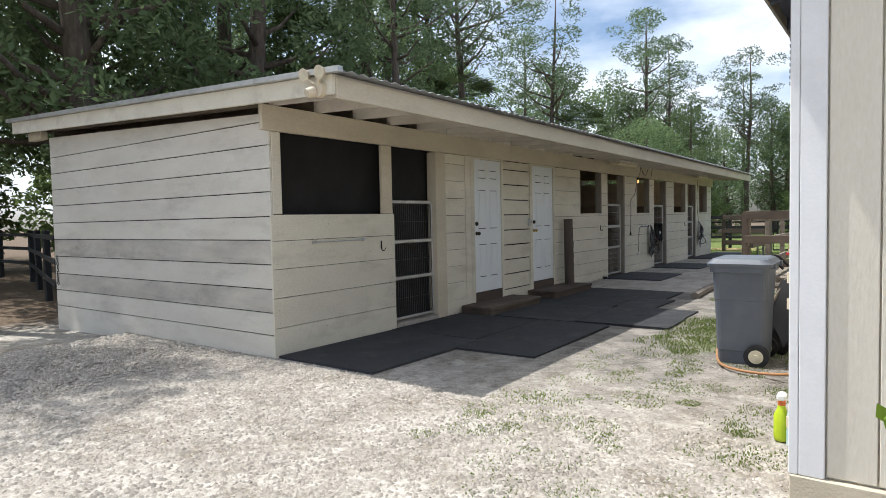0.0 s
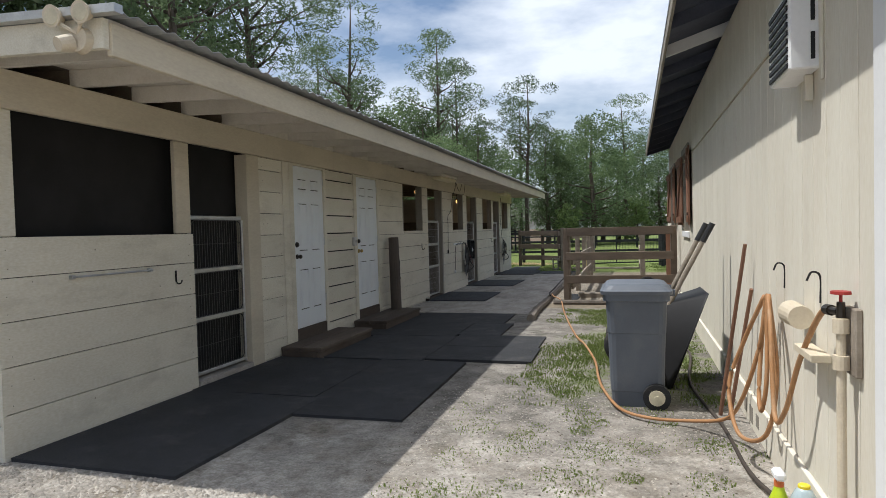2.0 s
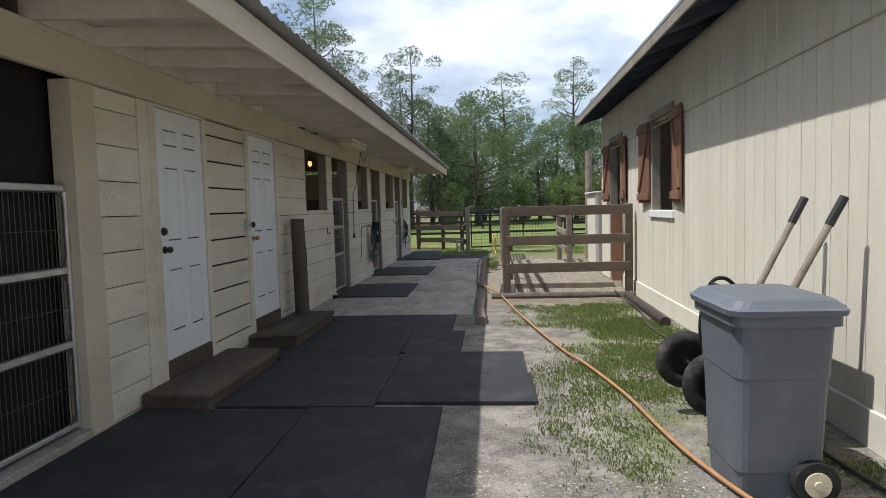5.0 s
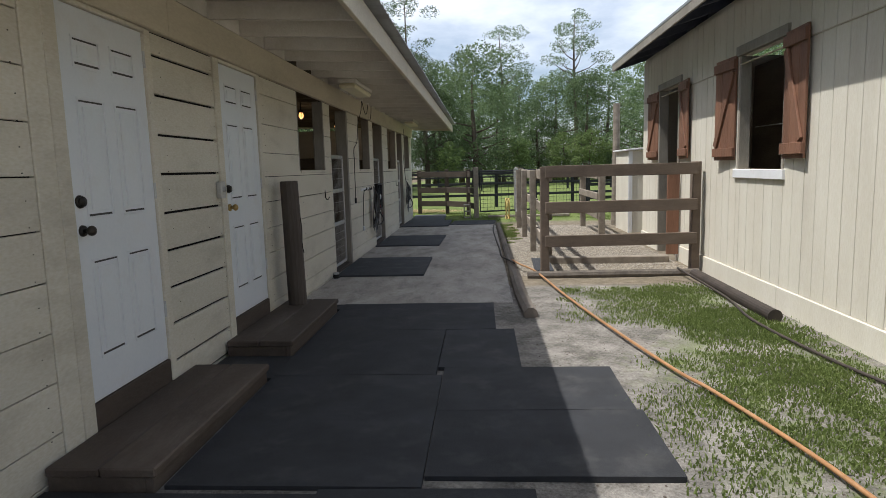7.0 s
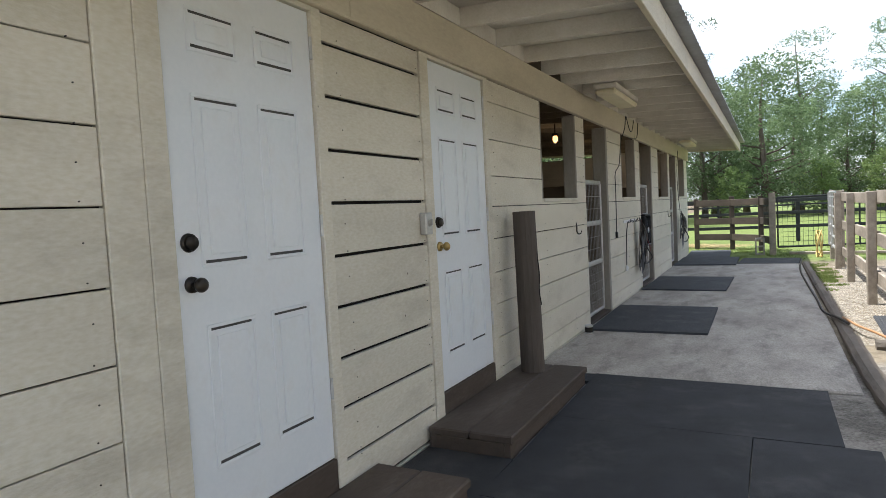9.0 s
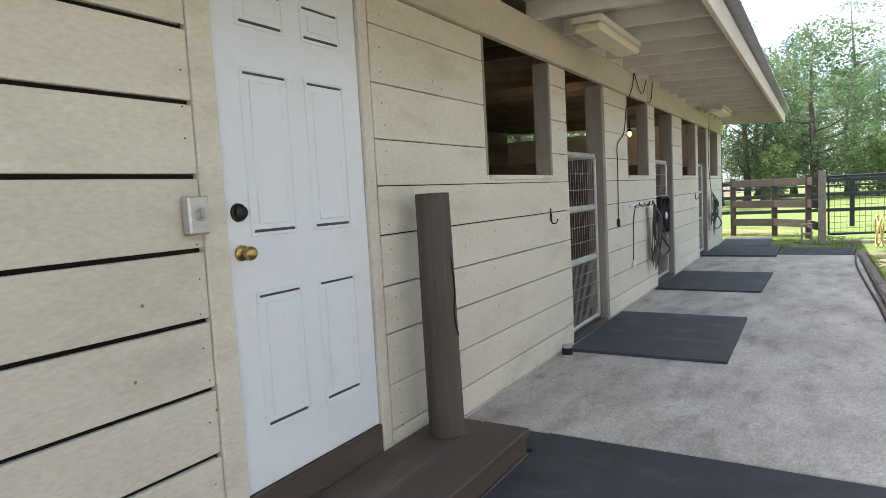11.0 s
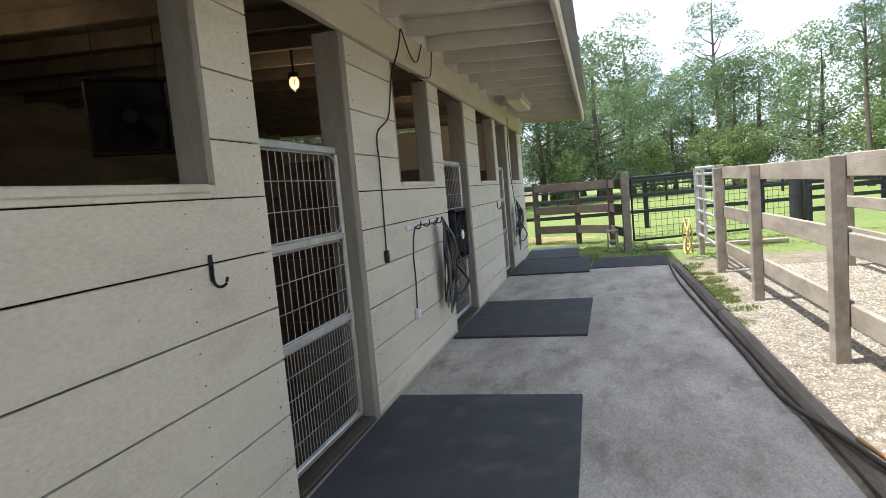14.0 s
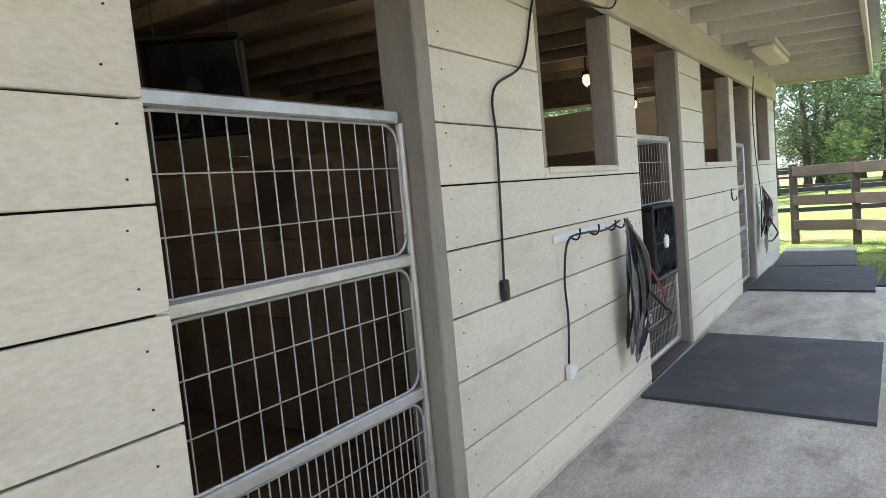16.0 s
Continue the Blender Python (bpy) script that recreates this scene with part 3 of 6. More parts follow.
bm = NB()
box(bm, BX + 0.04, 0.07, -0.2, -0.03, BY1 - 0.06, -0.012)
single("floor", bm, "dirt", "dark trodden dirt and shavings stall floor", "floor", kind="structure")

# roof: corrugated sheet on a plank deck, rafters, fascia and barge boards
roof = thing("roof", "low-pitched corrugated galvanised stable roof", "roof", kind="structure")
bm = NB()
n = 530
ya, yb = -0.255, BY1 + 0.32
rows = []
for x in (1.31, 0.0, -3.0, -5.75):
    rows.append([bm.verts.new((x, ya + (yb - ya) * i / n, roof_z(x) + 0.016 + 0.011 * (1, 0.0, -1, 0.0)[i % 4])) for i in range(n + 1)])
for a, b in zip(rows, rows[1:]):
    for i in range(n):
        bm.faces.new((a[i], a[i + 1], b[i + 1], b[i]))
sheet = part("roof_sheet", bm, "roof", roof, "grey corrugated sheet metal")
sol = sheet.modifiers.new("thick", "SOLIDIFY")
sol.thickness = 0.003


def sloped_board(x0, x1, y0, y1, drop0, drop1, material, name, parent, label=""):
    """A board that follows the roof's pitch; drops are taken down from the roof line."""
    bm = NB()
    vs = [bm.verts.new((x, y, roof_z(x) - d)) for y in (y0, y1) for x, d in ((x0, drop1), (x1, drop1), (x1, drop0), (x0, drop0))]
    for f in ((0, 1, 2, 3), (7, 6, 5, 4), (0, 4, 5, 1), (1, 5, 6, 2), (2, 6, 7, 3), (3, 7, 4, 0)):
        bm.faces.new([vs[i] for i in f])
    return part(name, bm, material, parent, label)


sloped_board(-0.03, 1.18, -0.2, BY1 + 0.2, 0.0, 0.02, "soffit", "deck", roof, "painted plank deck")
sloped_board(-5.7, -0.033, -0.2, BY1 + 0.2, 0.0, 0.02, "interior", "deck", roof, "bare dark plank deck")
sloped_board(-5.7, 1.20, -0.255, -0.215, 0.012, 0.18, "cream", "barge_board", roof, "cream barge board")
sloped_board(-5.7, 1.20, BY1 + 0.215, BY1 + 0.255, 0.012, 0.18, "beam", "barge_board", roof)
for y0, y1 in ((-0.212, 6.9), (6.903, 13.8), (13.803, BY1 + 0.212)):
    bm = NB()
    box(bm, 1.18, y0, 2.462, 1.218, y1, 2.645, 0.004)
    part("fascia", bm, "beam", roof, "weathered cream fascia board")
i = 0
y = 0.05
while y < BY1 + 0.1:
    sloped_board(-0.03, 1.178, y, y + 0.042, 0.022, 0.15, "soffit", "rafter", roof)
    sloped_board(-5.5, -0.033, y, y + 0.042, 0.022, 0.15, "rafter_in", "rafter", roof)
    if not 7.3 < y < 8.4 and 2.2 < y < BY1 - 0.6:
        bm = NB()
        box(bm, 0.0, y + 0.045, 2.583, 0.03, y + 0.607, 2.70)
        part("blocking", bm, "soffit", roof)
    y += 0.61
sloped_board(-5.77, 1.34, -0.315, -0.257, -0.040, 0.008, "metal", "drip_edge", roof, "bright metal drip edge")
# wall plate ends that carry the rear eave
bm = NB()
box(bm, -5.55, -0.1, 2.70, -5.12, 0.0, 2.82, 0.005)
part("plate_end", bm, "beam", roof)

# ---- far barn on the other side of the yard ----
RX, RY0, RY1 = 4.90, -0.76, 12.3
wall_right = opening_wall("wall_right", "ivory vertical-grooved panel wall of the second barn")


def plank(parent, y0, y1, z0, z1, material="rwall", x=RX):
    bm = NB()
    box(bm, x - 0.001 - 0.0015 * rnd.random(), y0 + 0.004, z0, x + 0.02, y1 - 0.004, z1, 0.003)
    part("plank", bm, material, parent)


holes = ((6.90, 8.02, 1.32, 2.54), (10.10, 11.2, 0.06, 2.54))
edges = [RY0 + 0.16]
while edges[-1] < RY1 - 0.3:
    nxt = edges[-1] + 0.203
    for h in holes:
        for e in h[:2]:
            if edges[-1] + 0.06 < e < nxt + 0.06:
                nxt = e
    edges.append(nxt)
edges.append(RY1)
for a, b in zip(edges, edges[1:]):
    spans = [(0.20, 2.445)]
    for h in holes:
        if h[0] - 0.01 <= a and b <= h[1] + 0.01:
            spans = [(0.20, h[2])] if h[2] > 0.3 else []
    for z0, z1 in spans:
        plank(wall_right, a, b, z0, z1)
    if any(h[0] - 0.01 <= a and b <= h[1] + 0.01 for h in holes):
        plank(wall_right, a, b, 2.545, 3.15)
    else:
        plank(wall_right, a, b, 2.457, 3.15)
bm = NB()
for y0, y1, z0, z1 in ((RY0 + 0.05, 6.90, -0.1, 3.2), (6.90, 8.02, -0.1, 1.32), (6.90, 8.02, 2.54, 3.2), (8.02, 10.10, -0.1, 3.2), (10.10, 11.2, 2.54, 3.2), (11.2, RY1, -0.1, 3.2)):
    box(bm, RX + 0.022, y0, z0, RX + 0.10, y1, z1)
part("sheathing", bm, "rwall", wall_right)
for y0, y1 in ((RY0 + 0.16, 3.2), (3.206, 6.9), (6.906, 10.09), (11.21, RY1)):
    bm = NB()
    box(bm, RX - 0.022, y0, -0.08, RX + 0.018, y1, 0.197, 0.005)
    part("skirting", bm, "rwall", wall_right, "scuffed ivory skirting board")
for y0, y1, z0, z1 in ((1.95, 2.06, 0.02, 0.13), (1.72, 1.84, 0.0, 0.12), (1.5, 1.6, 0.03, 0.12)):
    bm = NB()
    box(bm, RX - 0.025, y0, z0, RX - 0.02, y1, z1, 0.001)
    part("bare_patch", bm, "taupe", wall_right, "patch of bare grey wood")
bm = NB()
box(bm, RX - 0.012, RY0 + 0.16, 2.446, RX + 0.01, RY1, 2.456)
part("flashing", bm, "beam", wall_right)
bm = NB()
box(bm, RX - 0.02, RY0 - 0.02, 0.12, RX + 0.02, RY0 + 0.155, 3.05, 0.004)
part("corner_trim", bm, "whitetrim", wall_right, "white corner board")

wall_gable = opening_wall("wall_gable", "ivory grooved panel front of the second barn")
bm = NB()
box(bm, RX + 0.022, RY0 - 0.02, 0.12, RX + 0.13, RY0 + 0.02, 3.2, 0.004)
part("corner_trim", bm, "whitetrim", wall_gable)
x = RX + 0.134
while x < 11.8:
    bm = NB()
    box(bm, x + 0.004, RY0, 0.13, x + 0.199, RY0 + 0.02, 3.3, 0.003)
    part("plank", bm, "rwall", wall_gable)
    x += 0.203
bm = NB()
box(bm, RX + 0.03, RY0 + 0.022, -0.1, 11.9, RY0 + 0.1, 3.3)
part("sheathing", bm, "rwall", wall_gable)
bm = NB()
box(bm, RX - 0.015, RY0 - 0.03, -0.1, 11.9, RY0 + 0.019, 0.118, 0.005)
part("skirting", bm, "beam", wall_gable)
wall_rr = opening_wall("wall_right_rear", "plain rear walls of the second barn")
bm = NB()
box(bm, RX + 0.11, RY1 - 0.06, -0.1, 11.9, RY1, 3.2)
part("end_panel", bm, "rwall", wall_rr)
bm = NB()
box(bm, 11.9, RY0, -0.1, 12.0, RY1, 3.2)
part("rear_panel", bm, "rwall", wall_rr)
bm = NB()
box(bm, RX + 1.8, RY0 + 0.3, -0.05, RX + 1.84, RY1 - 0.2, 3.0)
part("inner_partition", bm, "interior", wall_rr, "dark inner partition")
bm = NB()
box(bm, RX + 0.11, RY0 + 0.11, -0.2, 11.88, RY1 - 0.07, -0.02)
single("floor_barn", bm, "dirt", "dark dirt floor of the second barn", "floor", kind="structure")

# eave and roof of the far barn
EX = 4.42
roof_r = thing("roof_barn", "grey metal gable roof with dark open eaves", "roof", kind="structure")


def rroof_z(x):
    return 3.17 + 0.30 * (x - EX)


def quad_slab(bm, pts, thick):
    top = [bm.verts.new(p) for p in pts]
    bot = [bm.verts.new((p[0], p[1], p[2] - thick)) for p in pts]
    bm.faces.new(top)
    bm.faces.new(bot[::-1])
    for i in range(4):
        j = (i + 1) % 4
        bm.faces.new((top[i], bot[i], bot[j], top[j]))


bm = NB()
quad_slab(bm, ((EX - 0.03, RY0 - 0.45, rroof_z(EX - 0.03) + 0.05), (8.4, RY0 - 0.45, rroof_z(8.4) + 0.05), (8.4, RY1 + 0.3, rroof_z(8.4) + 0.05), (EX - 0.03, RY1 + 0.3, rroof_z(EX - 0.03) + 0.05)), 0.03)
quad_slab(bm, ((8.4, RY0 - 0.45, rroof_z(8.4) + 0.05), (12.6, RY0 - 0.45, rroof_z(4.2) + 0.05), (12.6, RY1 + 0.3, rroof_z(4.2) + 0.05), (8.4, RY1 + 0.3, rroof_z(8.4) + 0.05)), 0.03)
part("roof_sheet", bm, "roof", roof_r)
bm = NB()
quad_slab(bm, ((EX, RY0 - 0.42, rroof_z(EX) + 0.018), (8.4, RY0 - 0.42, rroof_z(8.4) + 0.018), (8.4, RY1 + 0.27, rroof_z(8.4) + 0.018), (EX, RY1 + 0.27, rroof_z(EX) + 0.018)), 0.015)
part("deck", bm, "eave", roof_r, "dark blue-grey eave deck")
bm = NB()
box(bm, EX - 0.025, RY0 - 0.44, 3.07, EX - 0.001, RY1 + 0.28, 3.215, 0.004)
part("fascia", bm, "taupe", roof_r, "grey eave fascia board")
y = RY0 - 0.35
k = 0
while y < RY1 + 0.2:
    bm = NB()
    vs = [bm.verts.new((x, yy, rroof_z(x) - d)) for yy in (y, y + 0.04) for x, d in ((EX + 0.002, 0.11), (RX + 0.2, 0.11), (RX + 0.2, 0.0), (EX + 0.002, 0.0))]
    for f in ((0, 1, 2, 3), (7, 6, 5, 4), (0, 4, 5, 1), (1, 5, 6, 2), (2, 6, 7, 3), (3, 7, 4, 0)):
        bm.faces.new([vs[i] for i in f])
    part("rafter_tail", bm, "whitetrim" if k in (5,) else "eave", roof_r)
    y += 0.9
    k += 1
for yy in (RY0 - 0.445, RY1 + 0.282):
    bm = NB()
    vs = [bm.verts.new(p) for q in (yy, yy + 0.025) for p in ((EX - 0.02, q, rroof_z(EX) - 0.1), (8.4, q, rroof_z(8.4) - 0.1), (8.4, q, rroof_z(8.4) + 0.018), (EX - 0.02, q, rroof_z(EX) + 0.018))]
    for f in ((0, 1, 2, 3), (7, 6, 5, 4), (0, 4, 5, 1), (1, 5, 6, 2), (2, 6, 7, 3), (3, 7, 4, 0)):
        bm.faces.new([vs[i] for i in f])
    part("barge_board", bm, "taupe", roof_r)

# ---- doors ----
def panel_door(y0, label, knob_mat, w=0.80):
    """A six-panel steel door with casing, threshold board, deadbolt, knob and hinges."""
    z0, z1 = 0.24, 2.29
    d = thing("door", label, "door", (0, y0 + w / 2, z0), group="stable doors", kind="structure")
    bm = NB()
    box(bm, -0.045, y0 + 0.003, z0, -0.006, y0 + w - 0.003, z1, 0.003)
    part("door_leaf", bm, "door", d)
    cols = ((0.115, w / 2 - 0.045), (w / 2 + 0.045, w - 0.115))
    rows_ = ((0.215, 0.755), (0.965, 1.595), (1.745, 1.905))
    for a, b in rows_:
        for c0, c1 in cols:
            bm = NB()
            ya, yb, za, zb = y0 + c0, y0 + c1, z0 + a, z0 + b
            t = 0.014
            for q in ((ya, za, yb, za + t), (ya, zb - t, yb, zb), (ya, za + t, ya + t, zb - t), (yb - t, za + t, yb, zb - t)):
                box(bm, -0.0065, q[0], q[1], -0.0005, q[2], q[3], 0.002)
            box(bm, -0.0065, ya + 0.045, za + 0.045, -0.002, yb - 0.045, zb - 0.045, 0.004)
            part("panel", bm, "door", d)
            # dark strips beside the horizontal mouldings; their shadow lines are put into colour
            bm = NB()
            box(bm, -0.0062, ya + 0.02, za + t + 0.001, -0.0050, yb - 0.02, za + t + 0.012)
            box(bm, -0.0062, ya + 0.02, zb - t - 0.010, -0.0050, yb - 0.02, zb - t - 0.001)
            part("panel_shadow_line", bm, "doorshade", d)
    # casing
    for q, nm in (((y0 - 0.10, z0 - 0.15, y0 - 0.002, 2.318), "casing"), ((y0 + w + 0.002, z0 - 0.15, y0 + w + 0.07, 2.318), "casing"),
                  ((y0 - 0.002, z1 + 0.004, y0 + w + 0.002, 2.318), "head_casing")):
        bm = NB()
        box(bm, -0.05, q[0], q[1], 0.012, q[2], q[3], 0.004)
        part(nm, bm, "cream", d)
    bm = NB()
    box(bm, -0.05, y0 - 0.002, 0.03, 0.006, y0 + w + 0.002, z0 - 0.004, 0.004)
    part("threshold", bm, "step", d, "dark brown threshold board")
    for z, mt, nm, r in ((1.30, "bronze", "deadbolt", 0.031), (1.15, knob_mat, "knob", 0.027)):
        bm = NB()
        yk = y0 + 0.062
        cyl(bm, (-0.006, yk, z), (0.006, yk, z), r * 1.12, r * 1.05, 18)
        if nm == "knob":
            cyl(bm, (0.006, yk, z), (0.03, yk, z), 0.012, 0.012, 12)
            r_ = bmesh.ops.create_uvsphere(bm, u_segments=16, v_segments=10, radius=0.027)
            bmesh.ops.transform(bm, matrix=Matrix.Translation((0.045, yk, z)) @ Matrix.Diagonal((0.85, 1, 1, 1)), verts=r_["verts"])
        else:
            cyl(bm, (0.006, yk, z), (0.02, yk, z), r * 0.9, r * 0.8, 18)
        part(nm, bm, mt, d, "", True)
    for z in (0.52, 1.28, 2.08):
        bm = NB()
        cyl(bm, (0.0, y0 + w, z), (0.0, y0 + w, z + 0.1), 0.008, None, 8)
        part("hinge", bm, "metal", d)
    return d


panel_door(3.822, "white six-panel steel door with bronze knob, closed", "bronze", 0.80)
panel_door(5.70, "white six-panel steel door with brass knob, closed", "brass", 0.82)
bm = NB()
box(bm, -0.03, 3.578, -0.02, 0.008, 3.722, 2.318, 0.004)
part("trim_board", bm, "cream", wall_front)


# ---- steps, mats ----
def step(y0, y1, h, label):
    s = thing("door_step", label, "step", (0.3, (y0 + y1) / 2, 0), group="door steps")
    for i, (a, b) in enumerate(((0.016, 0.272), (0.278, 0.545))):
        bm = NB()
        box(bm, a, y0, h - 0.045, b, y1, h + 0.002 * i, 0.008)
        part("tread", bm, "step", s)
    for a, b in ((0.52, 0.537),):
        bm = NB()
        box(bm, a - 0.03, y0 + 0.01, -0.03, b - 0.01, y1 - 0.01, h - 0.046, 0.004)
        part("riser", bm, "step", s)
    for yy in (y0 + 0.01, y1 - 0.04):
        bm = NB()
        box(bm, 0.02, yy, -0.03, 0.488, yy + 0.03, h - 0.046, 0.004)
        part("side_board", bm, "step", s)


step(3.40, 4.93, 0.10, "dark brown painted plank step below a door")
step(5.46, 7.05, 0.11, "dark brown painted plank step beside a log")


def mat_piece(x0, y0, x1, y1, z=0.0, turn=0.0, material="rubber", label="black rubber stall mat lying on the sand", name="rubber_mat", group="walk mats", thick=0.012):
    bm = NB()
    nx, ny = max(2, int((x1 - x0) / 0.3)), max(2, int((y1 - y0) / 0.3))
    cx, cy = (x0 + x1) / 2, (y0 + y1) / 2
    R = Matrix.Translation((cx, cy, 0)) @ Matrix.Rotation(radians(turn), 4, "Z")
    sd = rnd.random() * 50
    tops, bots = [], []
    for i in range(nx + 1):
        ta, ba = [], []
        for j in range(ny + 1):
            px, py = (x1 - x0) * (i / nx - 0.5), (y1 - y0) * (j / ny - 0.5)
            e = 0.003 * noise.noise(Vector((px * 2 + sd, py * 2, 0)))
            h = z + thick + 0.004 * noise.noise(Vector((px * 1.5, py * 1.5 + sd, 0)))
            ta.append(bm.verts.new(R @ Vector((px + e, py + e, h))))
            ba.append(bm.verts.new(R @ Vector((px + e, py + e, z - (0.03 if z < 0.02 else 0.002)))))
        tops.append(ta)
        bots.append(ba)
    for i in range(nx):
        for j in range(ny):
            bm.faces.new((tops[i][j], tops[i + 1][j], tops[i + 1][j + 1], tops[i][j + 1]))
    rim = [(i, 0) for i in range(nx)] + [(nx, j) for j in range(ny)] + [(i, ny) for i in range(nx, 0, -1)] + [(0, j) for j in range(ny, 0, -1)]
    for (a, b), (c, d) in zip(rim, rim[1:] + rim[:1]):
        bm.faces.new((tops[a][b], bots[a][b], bots[c][d], tops[c][d]))
    return single(name, bm, material, label, "mat", group)


mat_piece(0.03, 0.02, 1.35, 1.81, -0.017, turn=-1.0)
mat_piece(0.02, 1.825, 1.29, 3.385, -0.017)
mat_piece(1.30, 1.34, 2.28, 3.44, -0.020, turn=0.8)
mat_piece(0.555, 3.45, 1.752, 4.985, -0.017)
mat_piece(1.758, 3.55, 2.96, 4.345, -0.017)
mat_piece(1.758, 4.35, 2.93, 5.14, -0.017)
mat_piece(0.555, 4.99, 1.706, 6.205, -0.016)
mat_piece(1.712, 5.145, 2.31, 6.2, -0.017)
mat_piece(0.555, 6.212, 2.15, 7.295, -0.017)
mat_piece(0.02, 4.94, 0.55, 5.452, -0.018)
mat_piece(0.02, 7.06, 0.55, 7.29, -0.018)
GM = "charcoal rubber mat on concrete before a stall gate"
mat_piece(0.05, 9.0, 1.238, 10.66, -0.005, 0.5, "mat2", GM, "stall_mat", "stall gate mats", 0.022)
mat_piece(0.05, 12.24, 1.25, 13.92, -0.005, -1, "mat2", GM, "stall_mat", "stall gate mats", 0.022)
mat_piece(0.02, 16.05, 1.20, 17.8, -0.005, 0, "mat2", GM, "stall_mat", "stall gate mats", 0.022)
mat_piece(0.0, 18.0, 0.95, 20.0, -0.02, 2, "mat2", "charcoal rubber mat past the concrete's end", "stall_mat", "stall gate mats", 0.022)
mat_piece(1.25, 16.42, 2.35, 17.6, -0.02, -4, "rubber", "worn black rubber mat at the walk's end", "rubber_mat", "walk mats", 0.022)


# ---- stall gates ----
def stall_gate(y0, y1, top, x=-0.075, dense=False):
    wm = "darkwire" if dense else "wire"
    g = thing("stall_gate", "galvanised wire-mesh stall gate, closed, in its opening", "gate", (x, (y0 + y1) / 2, 0.07), group="stall gates")
    rails = [top, top - 0.525, top - 1.005, 0.09] if dense else [top, top - 0.495, top - 0.975, 0.06]
    for z in rails:
        bm = NB()
        h = 0.03 if z > 0.5 else 0.02
        box(bm, x - 0.016, y0 + 0.035, z - h, x + 0.016, y1 - 0.035, z + 0.012, 0.006)
        part("rail", bm, "metal", g)
    for yy in (y0 + 0.018, y1 - 0.018):
        bm = NB()
        cyl(bm, (x, yy, 0.06), (x, yy, top - 0.03), 0.015, None, 10)
        part("stile", bm, "metal", g)
    for k in range(3):
        zt, zb = rails[k] - 0.035, rails[k + 1] + 0.015
        # rounded wire frame of each mesh panel
        ya, yb, r = y0 + 0.045, y1 - 0.04, 0.07
        loop = []
        for cy, cz, a0 in ((yb - r, zt - r, 0), (ya + r, zt - r, 90), (ya + r, zb + r, 180), (yb - r, zb + r, 270)):
            for s in range(5):
                a = radians(a0 + s * 22.5)
                loop.append((x, cy + r * math.cos(a), cz + r * math.sin(a)))
        loop.append(loop[0])
        bm = NB()
        tube(bm, loop, 0.0055, 6)
        part("mesh_frame", bm, wm, g)
        pitch = 0.04 if dense else 0.066 if k < 2 else 0.034
        nw = int((yb - ya) / pitch)
        for i in range(1, nw):
            yy = ya + (yb - ya) * i / nw
            bm = NB()
            cyl(bm, (x, yy, zb), (x, yy, zt), 0.0025, None, 5, False)
            part("wire", bm, wm, g)
        nh = 2 if dense else 3 if k < 2 else 5
        for i in range(1, nh):
            zz_ = zb + (zt - zb) * i / nh
            bm = NB()
            cyl(bm, (x + 0.004, ya, zz_), (x + 0.004, yb, zz_), 0.0025, None, 5, False)
            part("wire", bm, wm, g)
    return g


stall_gate(1.96, 2.85, 1.63, dense=True)
stall_gate(9.23, 10.27, 1.64)
stall_gate(12.54, 13.61, 1.64)
stall_gate(15.89, 16.81, 1.64)


# ---- paddock fence of the yard ----
def rail_fence(name, label, pts, zs, material, post_r=0.065, rail_h=0.14, rail_t=0.035, top=1.42, side=(0, 0), extra_posts=(), square=True):
    f = thing(name, label, "fence", (pts[0][0], pts[0][1], 0))
    for (x, y) in list(pts) + list(extra_posts):
        bm = NB()
        box(bm, x - post_r, y - post_r, -0.1, x + post_r, y + post_r, top + rnd.uniform(-0.02, 0.03), 0.008)
        part("post", bm, material, f)
    for (xa, ya), (xb, yb) in zip(pts, pts[1:]):
        a, b = Vector((xa + side[0], ya + side[1], 0)), Vector((xb + side[0], yb + side[1], 0))
        d = b - a
        ang = math.atan2(d.y, d.x)
        for z in zs:
            bm = NB()
            L = d.length
            m_ = Matrix.Translation(a + Vector((0, 0, z + rnd.uniform(-0.012, 0.012)))) @ Matrix.Rotation(ang, 4, "Z") @ Matrix.Rotation(rnd.uniform(-0.004, 0.004), 4, "Y")
            box(bm, 0.003, -rail_t / 2, -rail_h / 2, L - 0.003, rail_t / 2, rail_h / 2, 0.005, m_)
            part("rail", bm, material, f)
    return f


rail_fence("pen_fence", "brown weathered three-rail board fence across the pen", [(2.86, 9.0), (4.80, 9.05)], (1.34, 0.88, 0.44), "fence", 0.055, 0.15, 0.04, 1.41, (0, -0.078))
rail_fence("pen_fence", "grey-brown weathered three-rail board fence beside the walk", [(2.88, 9.13), (2.90, 11.4), (2.90, 13.6), (2.90, 15.55)], (1.27, 0.78, 0.30), "fence2", 0.05, 0.15, 0.04, 1.34, (0.074, 0))

# galvanised pipe gate, standing open at the fence's end
g = thing("pipe_gate", "galvanised pipe gate standing open at the fence end", "gate", (2.84, 16.5, 0.2))
for k in range(6):
    bm = NB()
    z = 0.32 + k * 0.19
    cyl(bm, (2.89, 15.75, z), (2.92, 17.4, z), 0.021, None, 10)
    part("rail", bm, "metal", g)
for yy, xx in ((16.585, 2.89), (17.48, 2.905), (17.4, 2.92)):
    bm = NB()
    cyl(bm, (xx, yy, 0.28), (xx, yy, 1.36), 0.021, None, 10)
    part("stile", bm, "metal", g)
bm = NB()
